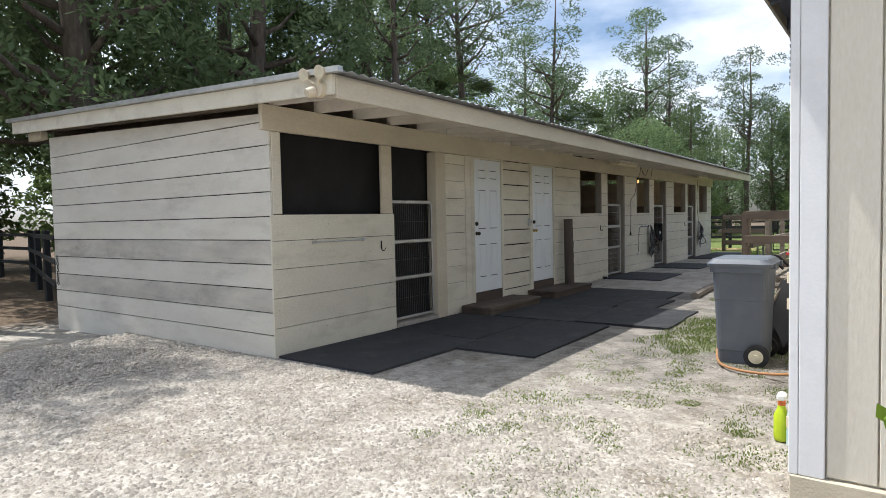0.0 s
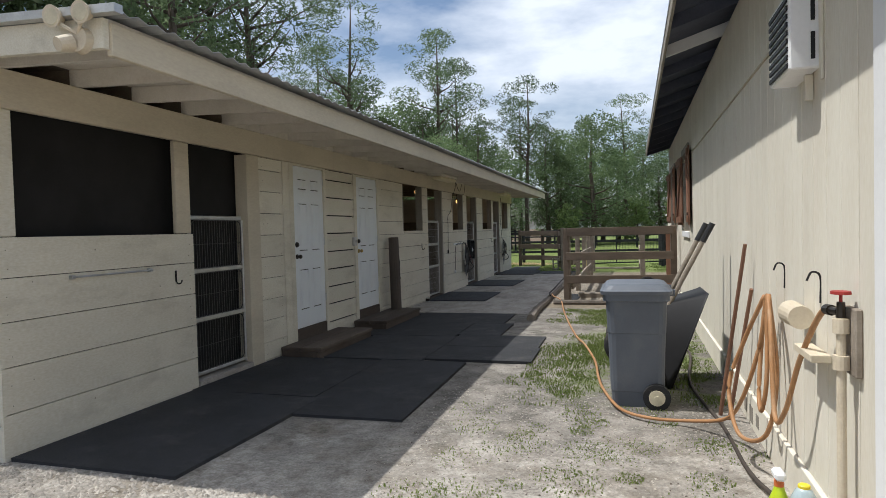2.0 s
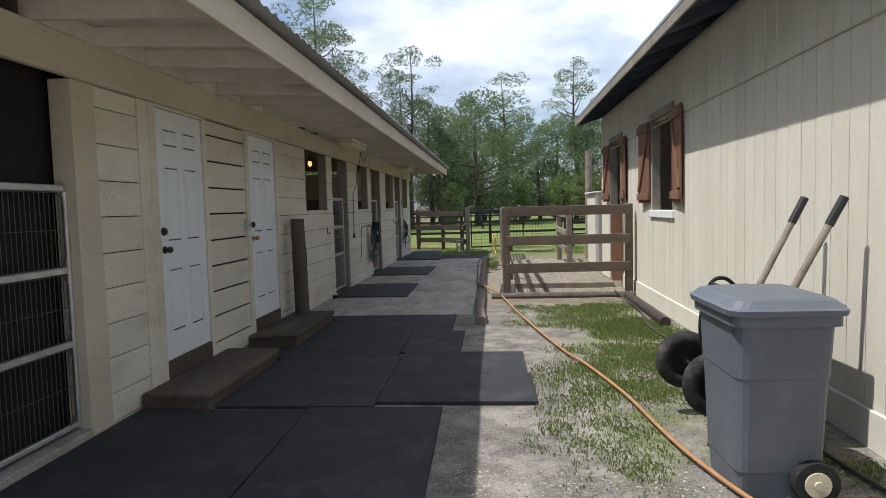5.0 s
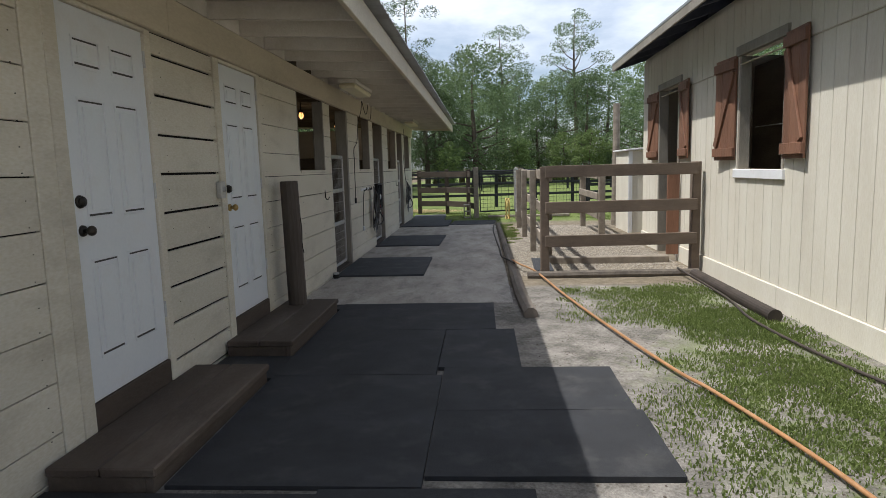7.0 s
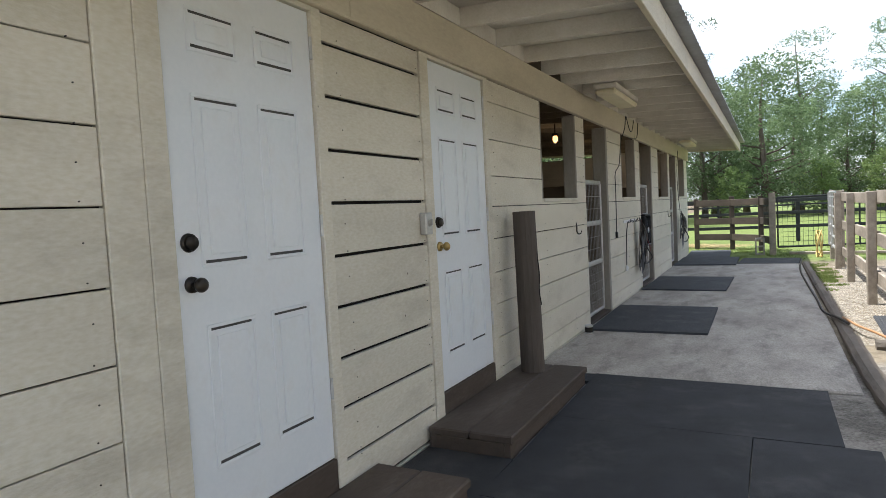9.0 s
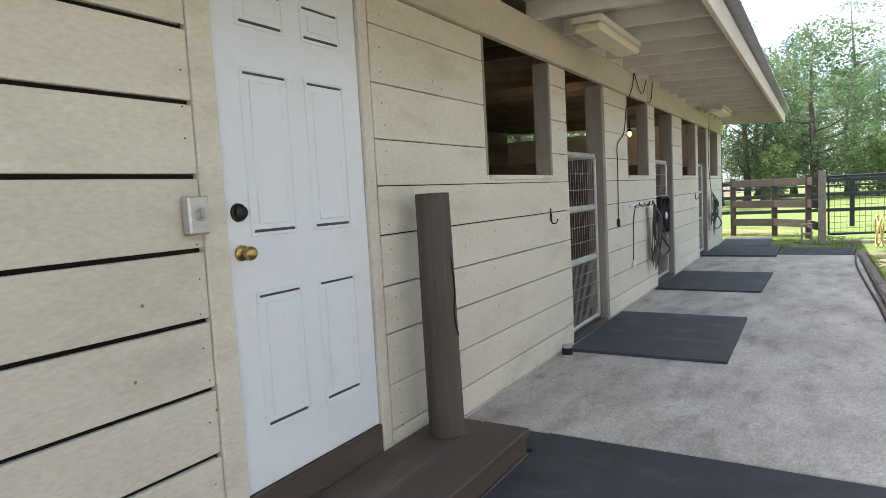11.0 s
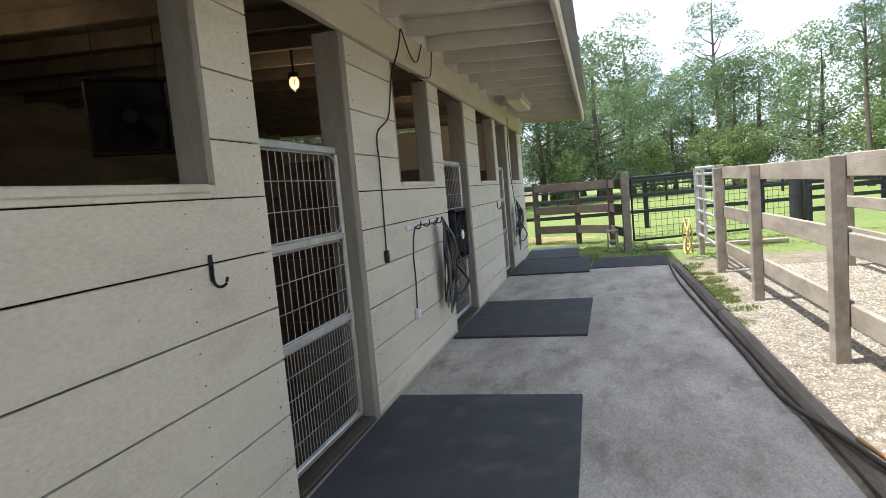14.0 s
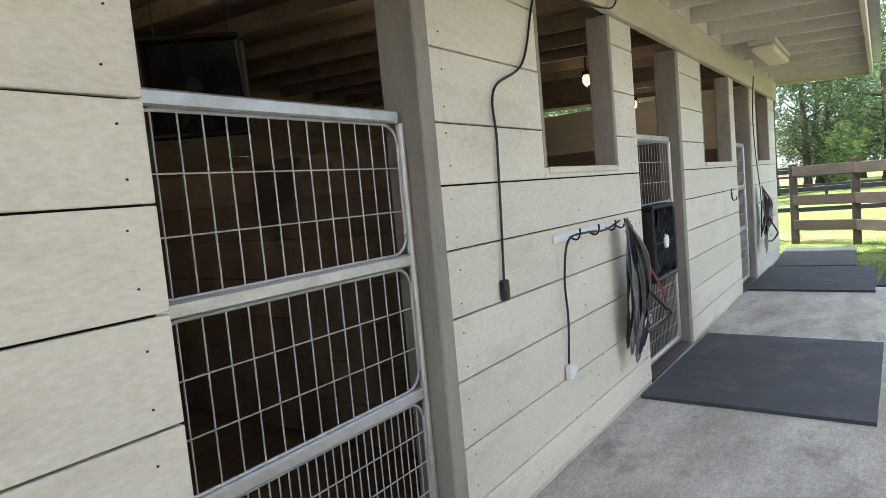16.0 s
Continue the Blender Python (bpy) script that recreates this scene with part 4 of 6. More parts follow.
cyl(bm, (2.89, 15.75, 1.36), (2.92, 17.4, 1.36), 0.024, None, 10)
part("top_rail", bm, "metal", g)
for yy in (15.8, 17.52):
    bm = NB()
    box(bm, 2.92 if yy > 16 else 2.9, yy - 0.06, -0.1, 3.0 if yy > 16 else 3.02, yy + 0.06, 1.4 if yy > 16 else 1.38, 0.008)
    single("gate_post", bm, "fence2", "square weathered wooden gate post set in the ground", "post", "gate posts")

# board fence at the end of the barn
rail_fence("paddock_fence", "dark brown board fence joining the barn end", [(0.02, 20.9), (0.93, 20.57), (1.62, 19.9), (1.86, 18.9)], (1.22, 0.74, 0.30), "fencedark", 0.06, 0.17, 0.04, 1.36, (0, -0.06))
bm = NB()
box(bm, 1.80, 18.60, -0.1, 1.94, 18.74, 1.42, 0.01)
single("gate_post", bm, "fence2", "square weathered wooden gate post set in the ground", "post", "gate posts")

# mesh gate across the lane
g = thing("mesh_gate", "long black pipe gate with wire mesh across the lane", "gate", (3.6, 19.4, 0.2))
for z in (0.15, 1.30):
    bm = NB()
    cyl(bm, (1.98, 18.75, z), (5.3, 20.0, z), 0.022, None, 10)
    part("rail", bm, "blackfence", g)
for k in range(33):
    q = k / 32
    bm = NB()
    cyl(bm, (1.98 + 3.32 * q, 18.75 + 1.25 * q, 0.15), (1.98 + 3.32 * q, 18.75 + 1.25 * q, 1.30), 0.02 if k in (0, 16, 32) else 0.0035, None, 6)
    part("stile" if k in (0, 16, 32) else "wire", bm, "blackfence", g)
for k in range(1, 10):
    z = 0.15 + 1.15 * k / 10
    bm = NB()
    cyl(bm, (1.98, 18.75, z), (5.3, 20.0, z), 0.0035, None, 6)
    part("wire", bm, "blackfence", g)

# thick dark post of the lane gate
bm = NB()
cyl(bm, (5.25, 20.6, -0.1), (5.25, 20.6, 1.32), 0.17, 0.16, 16)
single("gate_post", bm, "blackfence", "thick round dark gate post in the grass", "post", "gate posts", smooth=False)


# pasture fences: dark posts with three rails
def pasture_fence(pts, label):
    full = []
    for (xa, ya), (xb, yb) in zip(pts, pts[1:]):
        n_ = max(1, int(math.hypot(xb - xa, yb - ya) / 2.6))
        full += [(xa + (xb - xa) * i / n_, ya + (yb - ya) * i / n_) for i in range(n_)]
    full.append(pts[-1])
    rail_fence("pasture_fence", label, full, (1.2, 0.82, 0.42), "blackfence", 0.055, 0.09, 0.035, 1.32, (0, -0.07))


pasture_fence([(-30, 23.0), (-3, 23.0), (22, 25.5), (45, 27)], "black three-rail pasture fence across green grass")
pasture_fence([(-30, 38), (10, 40), (50, 43)], "black three-rail pasture fence far across the field")
pasture_fence([(5.2, 19.9), (9.5, 21), (24, 21.5)], "black three-rail fence beside the second barn")
pasture_fence([(-5.9, 0.4), (-14, 3.0), (-30, 4.0)], "black rail fence under the trees behind the stable")

# grey rail fence beyond the second barn's end
rail_fence("pen_fence", "sunlit grey board fence at the second barn's far end", [(4.35, 13.0), (4.4, 15.6)], (1.2, 0.8, 0.42), "fence2", 0.06, 0.13, 0.04, 1.3, (-0.07, 0))
bm = NB()
cyl(bm, (5.2, 15.87, -0.1), (5.23, 15.87, 2.81), 0.088, 0.08, 12)
single("wooden_pole", bm, "fence2", "tall weathered wooden pole by the second barn", "pole")
shed = thing("storage_shed", "small pale shed behind the second barn", "shed", (5.4, 14.6, -0.05))
bm = NB()
box(bm, 5.08, 14.0, -0.05, 5.75, 15.2, 1.68, 0.015)
part("body", bm, "rwall", shed)
bm = NB()
box(bm, -0.39, -0.66, 0.0, 0.39, 0.66, 0.035, 0.006, Matrix.Translation((5.415, 14.6, 1.70)) @ Matrix.Rotation(radians(-4), 4, "Y"))
part("roof", bm, "whitetrim", shed)
for x in (5.12, 5.70):
    bm = NB()
    box(bm, x - 0.04, 13.975, -0.03, x + 0.04, 13.998, 1.665, 0.003)
    part("corner_board", bm, "whitetrim", shed)


# ---- shutters and openings of the second barn ----
def shutter(y0, y1, z0, z1, turn, hinge_y):
    s = thing("shutter", "red-brown stained plank shutter with a diagonal brace, folded open", "shutter", (RX - 0.03, (y0 + y1) / 2, z0), group="barn shutters")
    R = Matrix.Translation((RX - 0.012, hinge_y, 0)) @ Matrix.Rotation(radians(turn), 4, "Z") @ Matrix.Translation((-(RX - 0.012), -hinge_y, 0))
    n_ = 3
    for i in range(n_):
        a, b = y0 + (y1 - y0) * i / n_, y0 + (y1 - y0) * (i + 1) / n_
        bm = NB()
        box(bm, RX - 0.034, a + 0.002, z0, RX - 0.012, b - 0.002, z1, 0.003, R)
        part("plank", bm, "shutter", s)
    for z in (z0 + 0.04, z1 - 0.14):
        bm = NB()
        box(bm, RX - 0.058, y0 - 0.005, z, RX - 0.035, y1 + 0.005, z + 0.10, 0.003, R)
        part("batten", bm, "shutter", s)
    ln = math.hypot(y1 - y0 - 0.04, z1 - z0 - 0.3)
    up = 1 if hinge_y <= y0 + 0.01 else -1
    bm = NB()
    D = Matrix.Translation((RX - 0.046, (y0 + y1) / 2, (z0 + z1) / 2)) @ Matrix.Rotation(up * math.atan2(y1 - y0 - 0.07, z1 - z0 - 0.28), 4, "X")
    box(bm, -0.011, -0.04, -ln / 2 + 0.02, 0.011, 0.04, ln / 2 - 0.02, 0.003, R @ D)
    part("brace", bm, "shutter", s)


shutter(6.43, 6.88, 1.42, 2.56, -3, 6.88)
shutter(8.04, 8.55, 1.42, 2.56, 4, 8.04)
shutter(9.60, 10.08, 1.46, 2.54, -4, 10.08)
shutter(11.22, 11.70, 1.46, 2.54, 5, 11.22)

wn_r = thing("window_1", "unglazed barn window opening with a pale sill", "window", (RX, 7.46, 1.3), kind="structure")
for q, nm in (((6.86, 1.225, 8.06, 1.318), "window_sill"), ((6.86, 2.545, 8.06, 2.645), "lintel")):
    bm = NB()
    box(bm, RX - 0.03, q[0], q[1], RX + 0.06, q[2], q[3], 0.004)
    part(nm, bm, "whitetrim" if nm == "window_sill" else "taupe", wn_r)
for y0 in (6.902, 7.968):
    bm = NB()
    box(bm, RX - 0.004, y0, 1.32, RX + 0.11, y0 + 0.05, 2.54, 0.003)
    part("jamb", bm, "taupe", wn_r)
bm = NB()
cyl(bm, (RX + 0.3, 6.7, 1.78), (RX + 0.3, 8.3, 1.79), 0.006, None, 6)
part("guard_bar", bm, "wire", wn_r)
dn_r = thing("door_2", "tall open barn doorway with brown jambs", "doorway", (RX, 10.55, 0), kind="structure")
for y0 in (10.102, 11.138):
    bm = NB()
    box(bm, RX - 0.03, y0, -0.05, RX + 0.11, y0 + 0.06, 2.54, 0.004)
    part("jamb", bm, "taupe", dn_r)
bm = NB()
box(bm, RX - 0.03, 10.05, 2.545, RX + 0.06, 11.25, 2.645, 0.004)
part("lintel", bm, "taupe", dn_r)
bm = NB()
box(bm, RX - 0.2, 10.01, 0.08, RX - 0.03, 10.05, 1.3, 0.005)
part("lower_leaf", bm, "shutter", dn_r, "brown lower door leaf swung open")


# ---- trees ----
def leaf_cloud(lobes, count, size, seed, droop=0.0, slim=0.5, shell=0.55):
    """Many small separate rhombic leaves scattered through the lobes: (centre, radii)."""
    rs = np.random.RandomState(seed)
    vol = np.array([r[0] * r[1] * r[2] for c, r in lobes]) ** 0.75
    pick = rs.choice(len(lobes), count, p=vol / vol.sum())
    cen = np.array([c for c, r in lobes], float)[pick]
    rad = np.array([r for c, r in lobes], float)[pick]
    d = rs.normal(size=(count, 3))
    d /= np.linalg.norm(d, axis=1)[:, None]
    rr = shell + (1 - shell) * rs.rand(count) ** 0.6
    rr *= np.where(rs.rand(count) < 0.18, 1.18, 1.0)
    pos = cen + d * rad * rr[:, None]
    u = rs.normal(size=(count, 3))
    u[:, 2] = u[:, 2] * 0.7 - droop
    u /= np.linalg.norm(u, axis=1)[:, None]
    w = np.cross(u, rs.normal(size=(count, 3)))
    w /= np.linalg.norm(w, axis=1)[:, None] + 1e-9
    s = size * (0.55 + 0.9 * rs.rand(count))[:, None]
    v = np.stack([pos - u * s * 0.5, pos + w * s * slim * 0.5, pos + u * s * 0.5, pos - w * s * slim * 0.5], 1).reshape(-1, 3)
    f = np.arange(count * 4).reshape(-1, 4)
    return v, f


def cloud_mesh(name, v, f, material):
    me = bpy.data.meshes.new(name)
    me.from_pydata(v.tolist(), [], f.tolist())
    me.materials.append(M[material])
    return me


def make_tree(name, label, height, base, trunk_r, lobes, count, size, leaf, seed, droop=0.0, slim=0.5, lean=0.3, shell=0.55):
    t = thing(name, label, "tree", (0, 0, 0))
    rs = random.Random(seed)
    top = Vector((rs.uniform(-lean, lean), rs.uniform(-lean, lean), height))
    bm = NB()
    line = [Vector((0, 0, -0.4))] + [Vector((top.x * q * q + 0.10 * math.sin(q * 7 + seed), top.y * q * q + 0.10 * math.cos(q * 6 + seed), height * q)) for q in (0.08, 0.25, 0.45, 0.65, 0.82, 0.97)]
    tube(bm, line, [trunk_r * 1.35, trunk_r, trunk_r * 0.88, trunk_r * 0.7, trunk_r * 0.5, trunk_r * 0.32, trunk_r * 0.1], 9)
    for c, r in lobes[:16]:
        c = Vector(c)
        q = min(0.93, max(base, (c.z - 0.25 * height * 0.35) / height))
        s = Vector((top.x * q * q, top.y * q * q, height * q))
        mid = (s + c) / 2 + Vector((0, 0, -0.05 * height * 0.3))
        tube(bm, [s, mid, c], [trunk_r * 0.32, trunk_r * 0.2, trunk_r * 0.06], 6)
    part("trunk", bm, "bark", t, "", True)
    v, f = leaf_cloud(lobes, count, size, seed, droop, slim, shell)
    ob = new("crown", cloud_mesh("crown", v, f, leaf))
    ob.parent = t
    return t


def lobes_round(n_, h0, h1, rmax, seed, rl=(1.0, 1.7), flat=0.7):
    rs = random.Random(seed)
    out = []
    for i in range(n_):
        q = (i + 0.5) / n_
        z = h0 + (h1 - h0) * q
        w = rmax * math.sqrt(max(0.05, 1 - (2 * q - 0.95) ** 2))
        a = i * 2.4 + rs.uniform(-0.4, 0.4)
        d = w * rs.uniform(0.35, 0.95)
        r = rs.uniform(*rl)
        out.append(((d * math.cos(a), d * math.sin(a), z), (r, r, r * flat)))
    return out


def lobes_pine(n_, h0, h1, rmax, seed):
    rs = random.Random(seed)
    out = []
    for i in range(n_):
        q = (i + 0.5) / n_
        z = h0 + (h1 - h0) * q
        w = rmax * (0.30 + 0.70 * math.sin(math.pi * min(1, q * 0.8 + 0.12))) * rs.uniform(0.25, 1.0) * (0.55 if q > 0.93 else 1)
        a = i * 2.4 + rs.uniform(-0.9, 0.9)
        z += rs.uniform(-0.5, 0.5)
        r = rs.uniform(0.4, 1.0)
        out.append(((w * math.cos(a), w * math.sin(a), z), (r * 1.15, r * 1.15, r * 0.6)))
    return out


def lobes_cone(n_, h0, h1, rmax, seed):
    rs = random.Random(seed)
    out = []
    for i in range(n_):
        q = (i + 0.5) / n_
        z = h0 + (h1 - h0) * q
        w = rmax * (1 - 0.75 * q) * rs.uniform(0.4, 1.0)
        a = i * 2.4 + rs.uniform(-0.5, 0.5)
        r = rs.uniform(0.7, 1.3) * (1.15 - 0.5 * q)
        out.append(((w * math.cos(a), w * math.sin(a), z), (r, r, r * 1.1)))
    return out


protos = {
    "oak": [make_tree("oak_tree", "broad leafy green oak at the pasture edge", 9.5, 0.25, 0.26, lobes_round(34, 1.4, 10.4, 4.1, s, (0.7, 1.45)), 11000, 0.20, "leaf_oak", s) for s in (11, 12, 13)],
    "pine": [make_tree("pine_tree", "tall slender pine with an open tufted crown", 15, 0.5, 0.2, lobes_pine(27, 7.6, 14.9, 2.9, s), 5200, 0.24, "leaf_pine", s, 0.0, 0.22) for s in (21, 22, 23)],
    "dark": [make_tree("cedar_tree", "tall dark evergreen with drooping boughs behind the stable", 17, 0.2, 0.36, lobes_cone(40, 3.6, 17.4, 4.4, s), 14000, 0.24, "leaf_dark", s, 0.5, 0.36) for s in (31, 32)],
    "bright": [make_tree("sapling_tree", "young bright green leafy tree", 5.5, 0.2, 0.1, lobes_round(16, 0.5, 5.6, 2.2, s, (0.6, 1.1)), 3600, 0.26, "leaf_bright", s) for s in (41, 42)],
}


def palm_tree(seed):
    rs = random.Random(seed)
    t = thing("palm_tree", "sabal palm with a round head of fan fronds", "palm tree", (0, 0, 0))
    bm = NB()
    tube(bm, [(0, 0, -0.3), (0.1, 0, 2), (0.05, 0.1, 5.2), (0, 0.1, 6.4)], [0.24, 0.2, 0.19, 0.15], 10)
    part("trunk", bm, "bark", t, "", True)
    vv, ff = [], []
    for i in range(34):
        a, el = i * 2.4, radians(rs.uniform(-45, 75))
        d = Vector((math.cos(a) * math.cos(el), math.sin(a) * math.cos(el), math.sin(el)))
        stem = Vector((0, 0.1, 6.4)) + d * 1.0
        side = d.cross(Vector((0, 0, 1))).normalized()
        up = side.cross(d)
        for k in range(17):
            b = radians(-80 + 10 * k)
            dd = (d * math.cos(b) + side * math.sin(b)).normalized()
            tip = stem + dd * rs.uniform(0.75, 1.05) + Vector((0, 0, -0.22))
            wv = dd.cross(up).normalized() * 0.035
            mid = stem + dd * 0.5
            q = len(vv)
            vv += [stem, mid + wv, tip, mid - wv]
            ff.append((q, q + 1, q + 2, q + 3))
    me = bpy.data.meshes.new("crown")
    me.from_pydata([tuple(p) for p in vv], [], ff)
    me.materials.append(M["palm"])
    ob = new("crown", me)
    ob.parent = t
    return t


protos["palm"] = [palm_tree(51)]
used = set()


def plant(kind, x, y, scale=1.0, seed=0):
    p = protos[kind][seed % len(protos[kind])]
    m_ = Matrix.Translation((x, y, -0.05)) @ Matrix.Rotation(seed * 1.7, 4, "Z")
    if p.name not in used:
        used.add(p.name)
        p.matrix_basis = m_
        p.scale = (scale, scale, scale)
        return p
    o = copy_thing(p, m_)
    o.scale = (scale, scale, scale)
    return o


tr = random.Random(99)
# wood behind the stable
for k, (x, y, s, kd) in enumerate((
        (-10.2, 2.75, 1.0, "dark"), (-13.5, 4.5, 1.1, "dark"), (-10.5, 8.0, 0.95, "dark"), (-15.5, 10.5, 1.1, "dark"), (-11.0, 13.5, 0.9, "dark"), (-18, 2.0, 1.15, "dark"),
        (-14.0, 18.0, 0.95, "dark"), (-21, 8, 1.2, "dark"), (-24, 15, 1.15, "dark"), (-17.0, 24.0, 0.85, "dark"), (-22, -4, 1.1, "dark"), (-29, 3, 1.2, "dark"), (-30, 22, 1.1, "dark"),
        # the first two pines here are unseen, added to shade the yard
        (-7.6, -1.0, 0.95, "pine"), (-8.0, -3.6, 1.0, "pine"), (-34, 6, 0.9, "oak"), (-38, 0, 0.95, "oak"), (-32, 14, 0.9, "oak"), (-36, -9, 0.95, "oak"), (-22, 4, 0.9, "bright"), (-26, 9, 1.0, "bright"), (-25, 0, 0.9, "bright"), (-30, -3, 1.0, "bright"), (-20, 12, 0.8, "bright"), (-13, -5.0, 1.0, "dark"), (-17.5, -9, 1.05, "dark"), (-12.5, -12, 1.0, "dark"),
        (-12.5, 19.5, 1.0, "pine"), (-9, 17, 0.95, "pine"), (-8.5, 12, 0.9, "pine"), (-10, 28, 0.55, "dark"), (-8, 33.5, 0.5, "dark"), (-6, 40, 0.55, "dark"), (-2, 47, 0.55, "dark"), (-9.5, 26.0, 0.9, "pine"), (-13, 30, 0.85, "pine"), (-7.5, 35, 0.95, "pine"), (-3.0, 43, 0.85, "pine"), (-9, 46, 1.0, "pine"),
        (-9.0, 14.5, 0.62, "bright"), (-8.8, 22.5, 0.85, "bright"), (-13, 27, 1.2, "bright"), (-10, 36, 0.95, "oak"), (-6, 30.5, 0.62, "oak"), (-15, 38, 1.1, "oak"), (-20, 32, 1.2, "oak"),
        (-9.0, 17.0, 0.95, "palm"), (-8.4, 27.5, 0.95, "palm"), (-11.5, 11.0, 1.15, "palm"))):
    plant(kd, x, y, s, k)
# tree line beyond the pasture
k = 0
x = -36.0
while x < 62:
    yb = 50 + 5 * math.sin(x * 0.21) - 0.05 * x
    plant("oak", x + tr.uniform(-1, 1), yb + tr.uniform(-2, 2), tr.uniform(0.62, 0.98), k)
    if k % 2 == 0:
        plant("pine", x + tr.uniform(-2, 2), yb + tr.uniform(3, 9), tr.uniform(0.8, 1.02), k)
    plant("bright", x + tr.uniform(-2, 2), yb - tr.uniform(3.5, 5), tr.uniform(0.45, 0.8), k)
    plant("oak", x + tr.uniform(-1, 1) + 2, yb + 8 + tr.uniform(-2, 2), tr.uniform(0.75, 1.05), k + 1)
    if k % 3 == 0:
        plant("dark", x + 1, yb + 13, tr.uniform(0.55, 0.75), k)
    x += 3.9
    k += 1
for k, (x, y, s, kd) in enumerate(((13, 38, 0.62, "pine"), (17, 35, 0.75, "oak"), (22, 32, 0.85, "oak"), (27, 34, 0.9, "oak"), (16, 41, 0.65, "pine"), (31, 28, 1.0, "oak"), (20, 44, 0.8, "pine"), (1.5, 47, 0.95, "oak"))):
    plant(kd, x, y, s, k)


# ---- wheeled bin ----
def wheeled_bin(cx, cy, z0):
    b = thing("wheeled_bin", "slate-blue wheeled plastic bin with closed lid on sand", "trash bin", (cx, cy, z0))
    bm = NB()
    rings = []
    for z, hx, hy, r in ((0.0, 0.225, 0.21, 0.05), (0.12, 0.230, 0.22, 0.05), (0.13, 0.236, 0.228, 0.05), (0.60, 0.252, 0.262, 0.06), (0.605, 0.256, 0.267, 0.06), (0.86, 0.266, 0.285, 0.06), (0.865, 0.29, 0.315, 0.06), (0.915, 0.29, 0.315, 0.06)):
        ring = []
        for sx, sy, a0 in ((1, 1, 0), (-1, 1, 90), (-1, -1, 180), (1, -1, 270)):
            for s in range(4):
                a = radians(a0 + s * 30)
                ring.append(bm.verts.new((cx + sx * (hx * 0.88 - r) + r * math.cos(a), cy + sy * (hy - r) + r * math.sin(a), z0 + z)))
        rings.append(ring)
    for a, c in zip(rings, rings[1:]):
        for i in range(16):
            bm.faces.new((a[i], a[(i + 1) % 16], c[(i + 1) % 16], c[i]))
    bm.faces.new(rings[0][::-1])
    bm.faces.new(rings[-1])
    part("body", bm, "bin", b)
    bm = NB()
    rings = []
    for z, g_ in ((0.917, 0.31), (0.945, 0.315), (0.955, 0.30), (0.985, 0.27), (0.995, 0.24)):
        ring = []
        r = 0.07
        for sx, sy, a0 in ((1, 1, 0), (-1, 1, 90), (-1, -1, 180), (1, -1, 270)):
            for s in range(4):
                a = radians(a0 + s * 30)
                ring.append(bm.verts.new((cx + sx * (g_ * 0.88 - r) + r * math.cos(a), cy + sy * (g_ + 0.025 - r) + r * math.sin(a), z0 + z)))
        rings.append(ring)
    for a, c in zip(rings, rings[1:]):
        for i in range(16):
            bm.faces.new((a[i], a[(i + 1) % 16], c[(i + 1) % 16], c[i]))
    bm.faces.new(rings[0][::-1])
    bm.faces.new(rings[-1])
    part("lid", bm, "bin", b)
    bm = NB()
    cyl(bm, (cx + 0.22, cy - 0.2, z0 + 0.93), (cx + 0.22, cy + 0.2, z0 + 0.93), 0.016, None, 10)
    box(bm, cx + 0.21, cy - 0.22, z0 + 0.90, cx + 0.295, cy - 0.19, z0 + 0.95)
    box(bm, cx + 0.21, cy + 0.19, z0 + 0.90, cx + 0.295, cy + 0.22, z0 + 0.95)
    part("handle", bm, "bin", b)
    for yy in (cy - 0.255, cy + 0.255):
        w = part("wheel", cyl(NB(), (cx + 0.145, yy - 0.03, z0 + 0.098), (cx + 0.145, yy + 0.03, z0 + 0.098), 0.105, None, 24), "tyre", b)
        bm = NB()
        cyl(bm, (cx + 0.145, yy - 0.036, z0 + 0.098), (cx + 0.145, yy + 0.036, z0 + 0.098), 0.062, None, 20)
        cyl(bm, (cx + 0.145, yy - 0.046, z0 + 0.098), (cx + 0.145, yy + 0.046, z0 + 0.098), 0.02, None, 12)
        part("hub", bm, "hub", w, "cream plastic hub")


wheeled_bin(4.03, 2.33, -0.03)


# ---- log and edging timbers ----
bm = NB()
tube(bm, [(0.185, 6.825, 0.113), (0.175, 6.83, 0.6), (0.165, 6.84, 1.0), (0.155, 6.85, 1.335)], [0.092, 0.09, 0.088, 0.086], 14)
lg = single("log_post", bm, "log", "dark brown split log standing on end against the wall", "log")
bm = NB()
tube(bm, spline([(0.250, 6.84, 1.02), (0.262, 6.845, 0.86), (0.262, 6.83, 0.72), (0.268, 6.85, 0.62)]), 0.004, 5)
part("crack", bm, "dark", lg, "dark drying crack")


def timber(pts, r, label, name="edging_timber", material="timber", group="edging timbers"):
    bm = NB()
    p = spline(pts, 6)
    tube(bm, p, [r * (1 + 0.08 * math.sin(i * 2.3)) for i in range(len(p))], 9)
    return single(name, bm, material, label, "timber", group)


timber([(2.50, 6.70, 0.0), (2.46, 7.6, 0.01), (2.46, 9.0, 0.0)], 0.07, "weathered round timber edging the concrete walk")
timber([(2.46, 9.05, -0.02), (2.45, 11.0, -0.015), (2.44, 12.9, -0.02)], 0.06, "weathered round timber edging the concrete walk")
timber([(2.44, 12.95, -0.02), (2.43, 14.6, -0.015), (2.42, 16.3, -0.02)], 0.06, "weathered round timber edging the concrete walk")
timber([(2.62, 8.86, 0.0), (3.6, 8.84, 0.01), (4.80, 8.88, 0.0)], 0.055, "grey timber lying across the pen's front")
bm = NB()
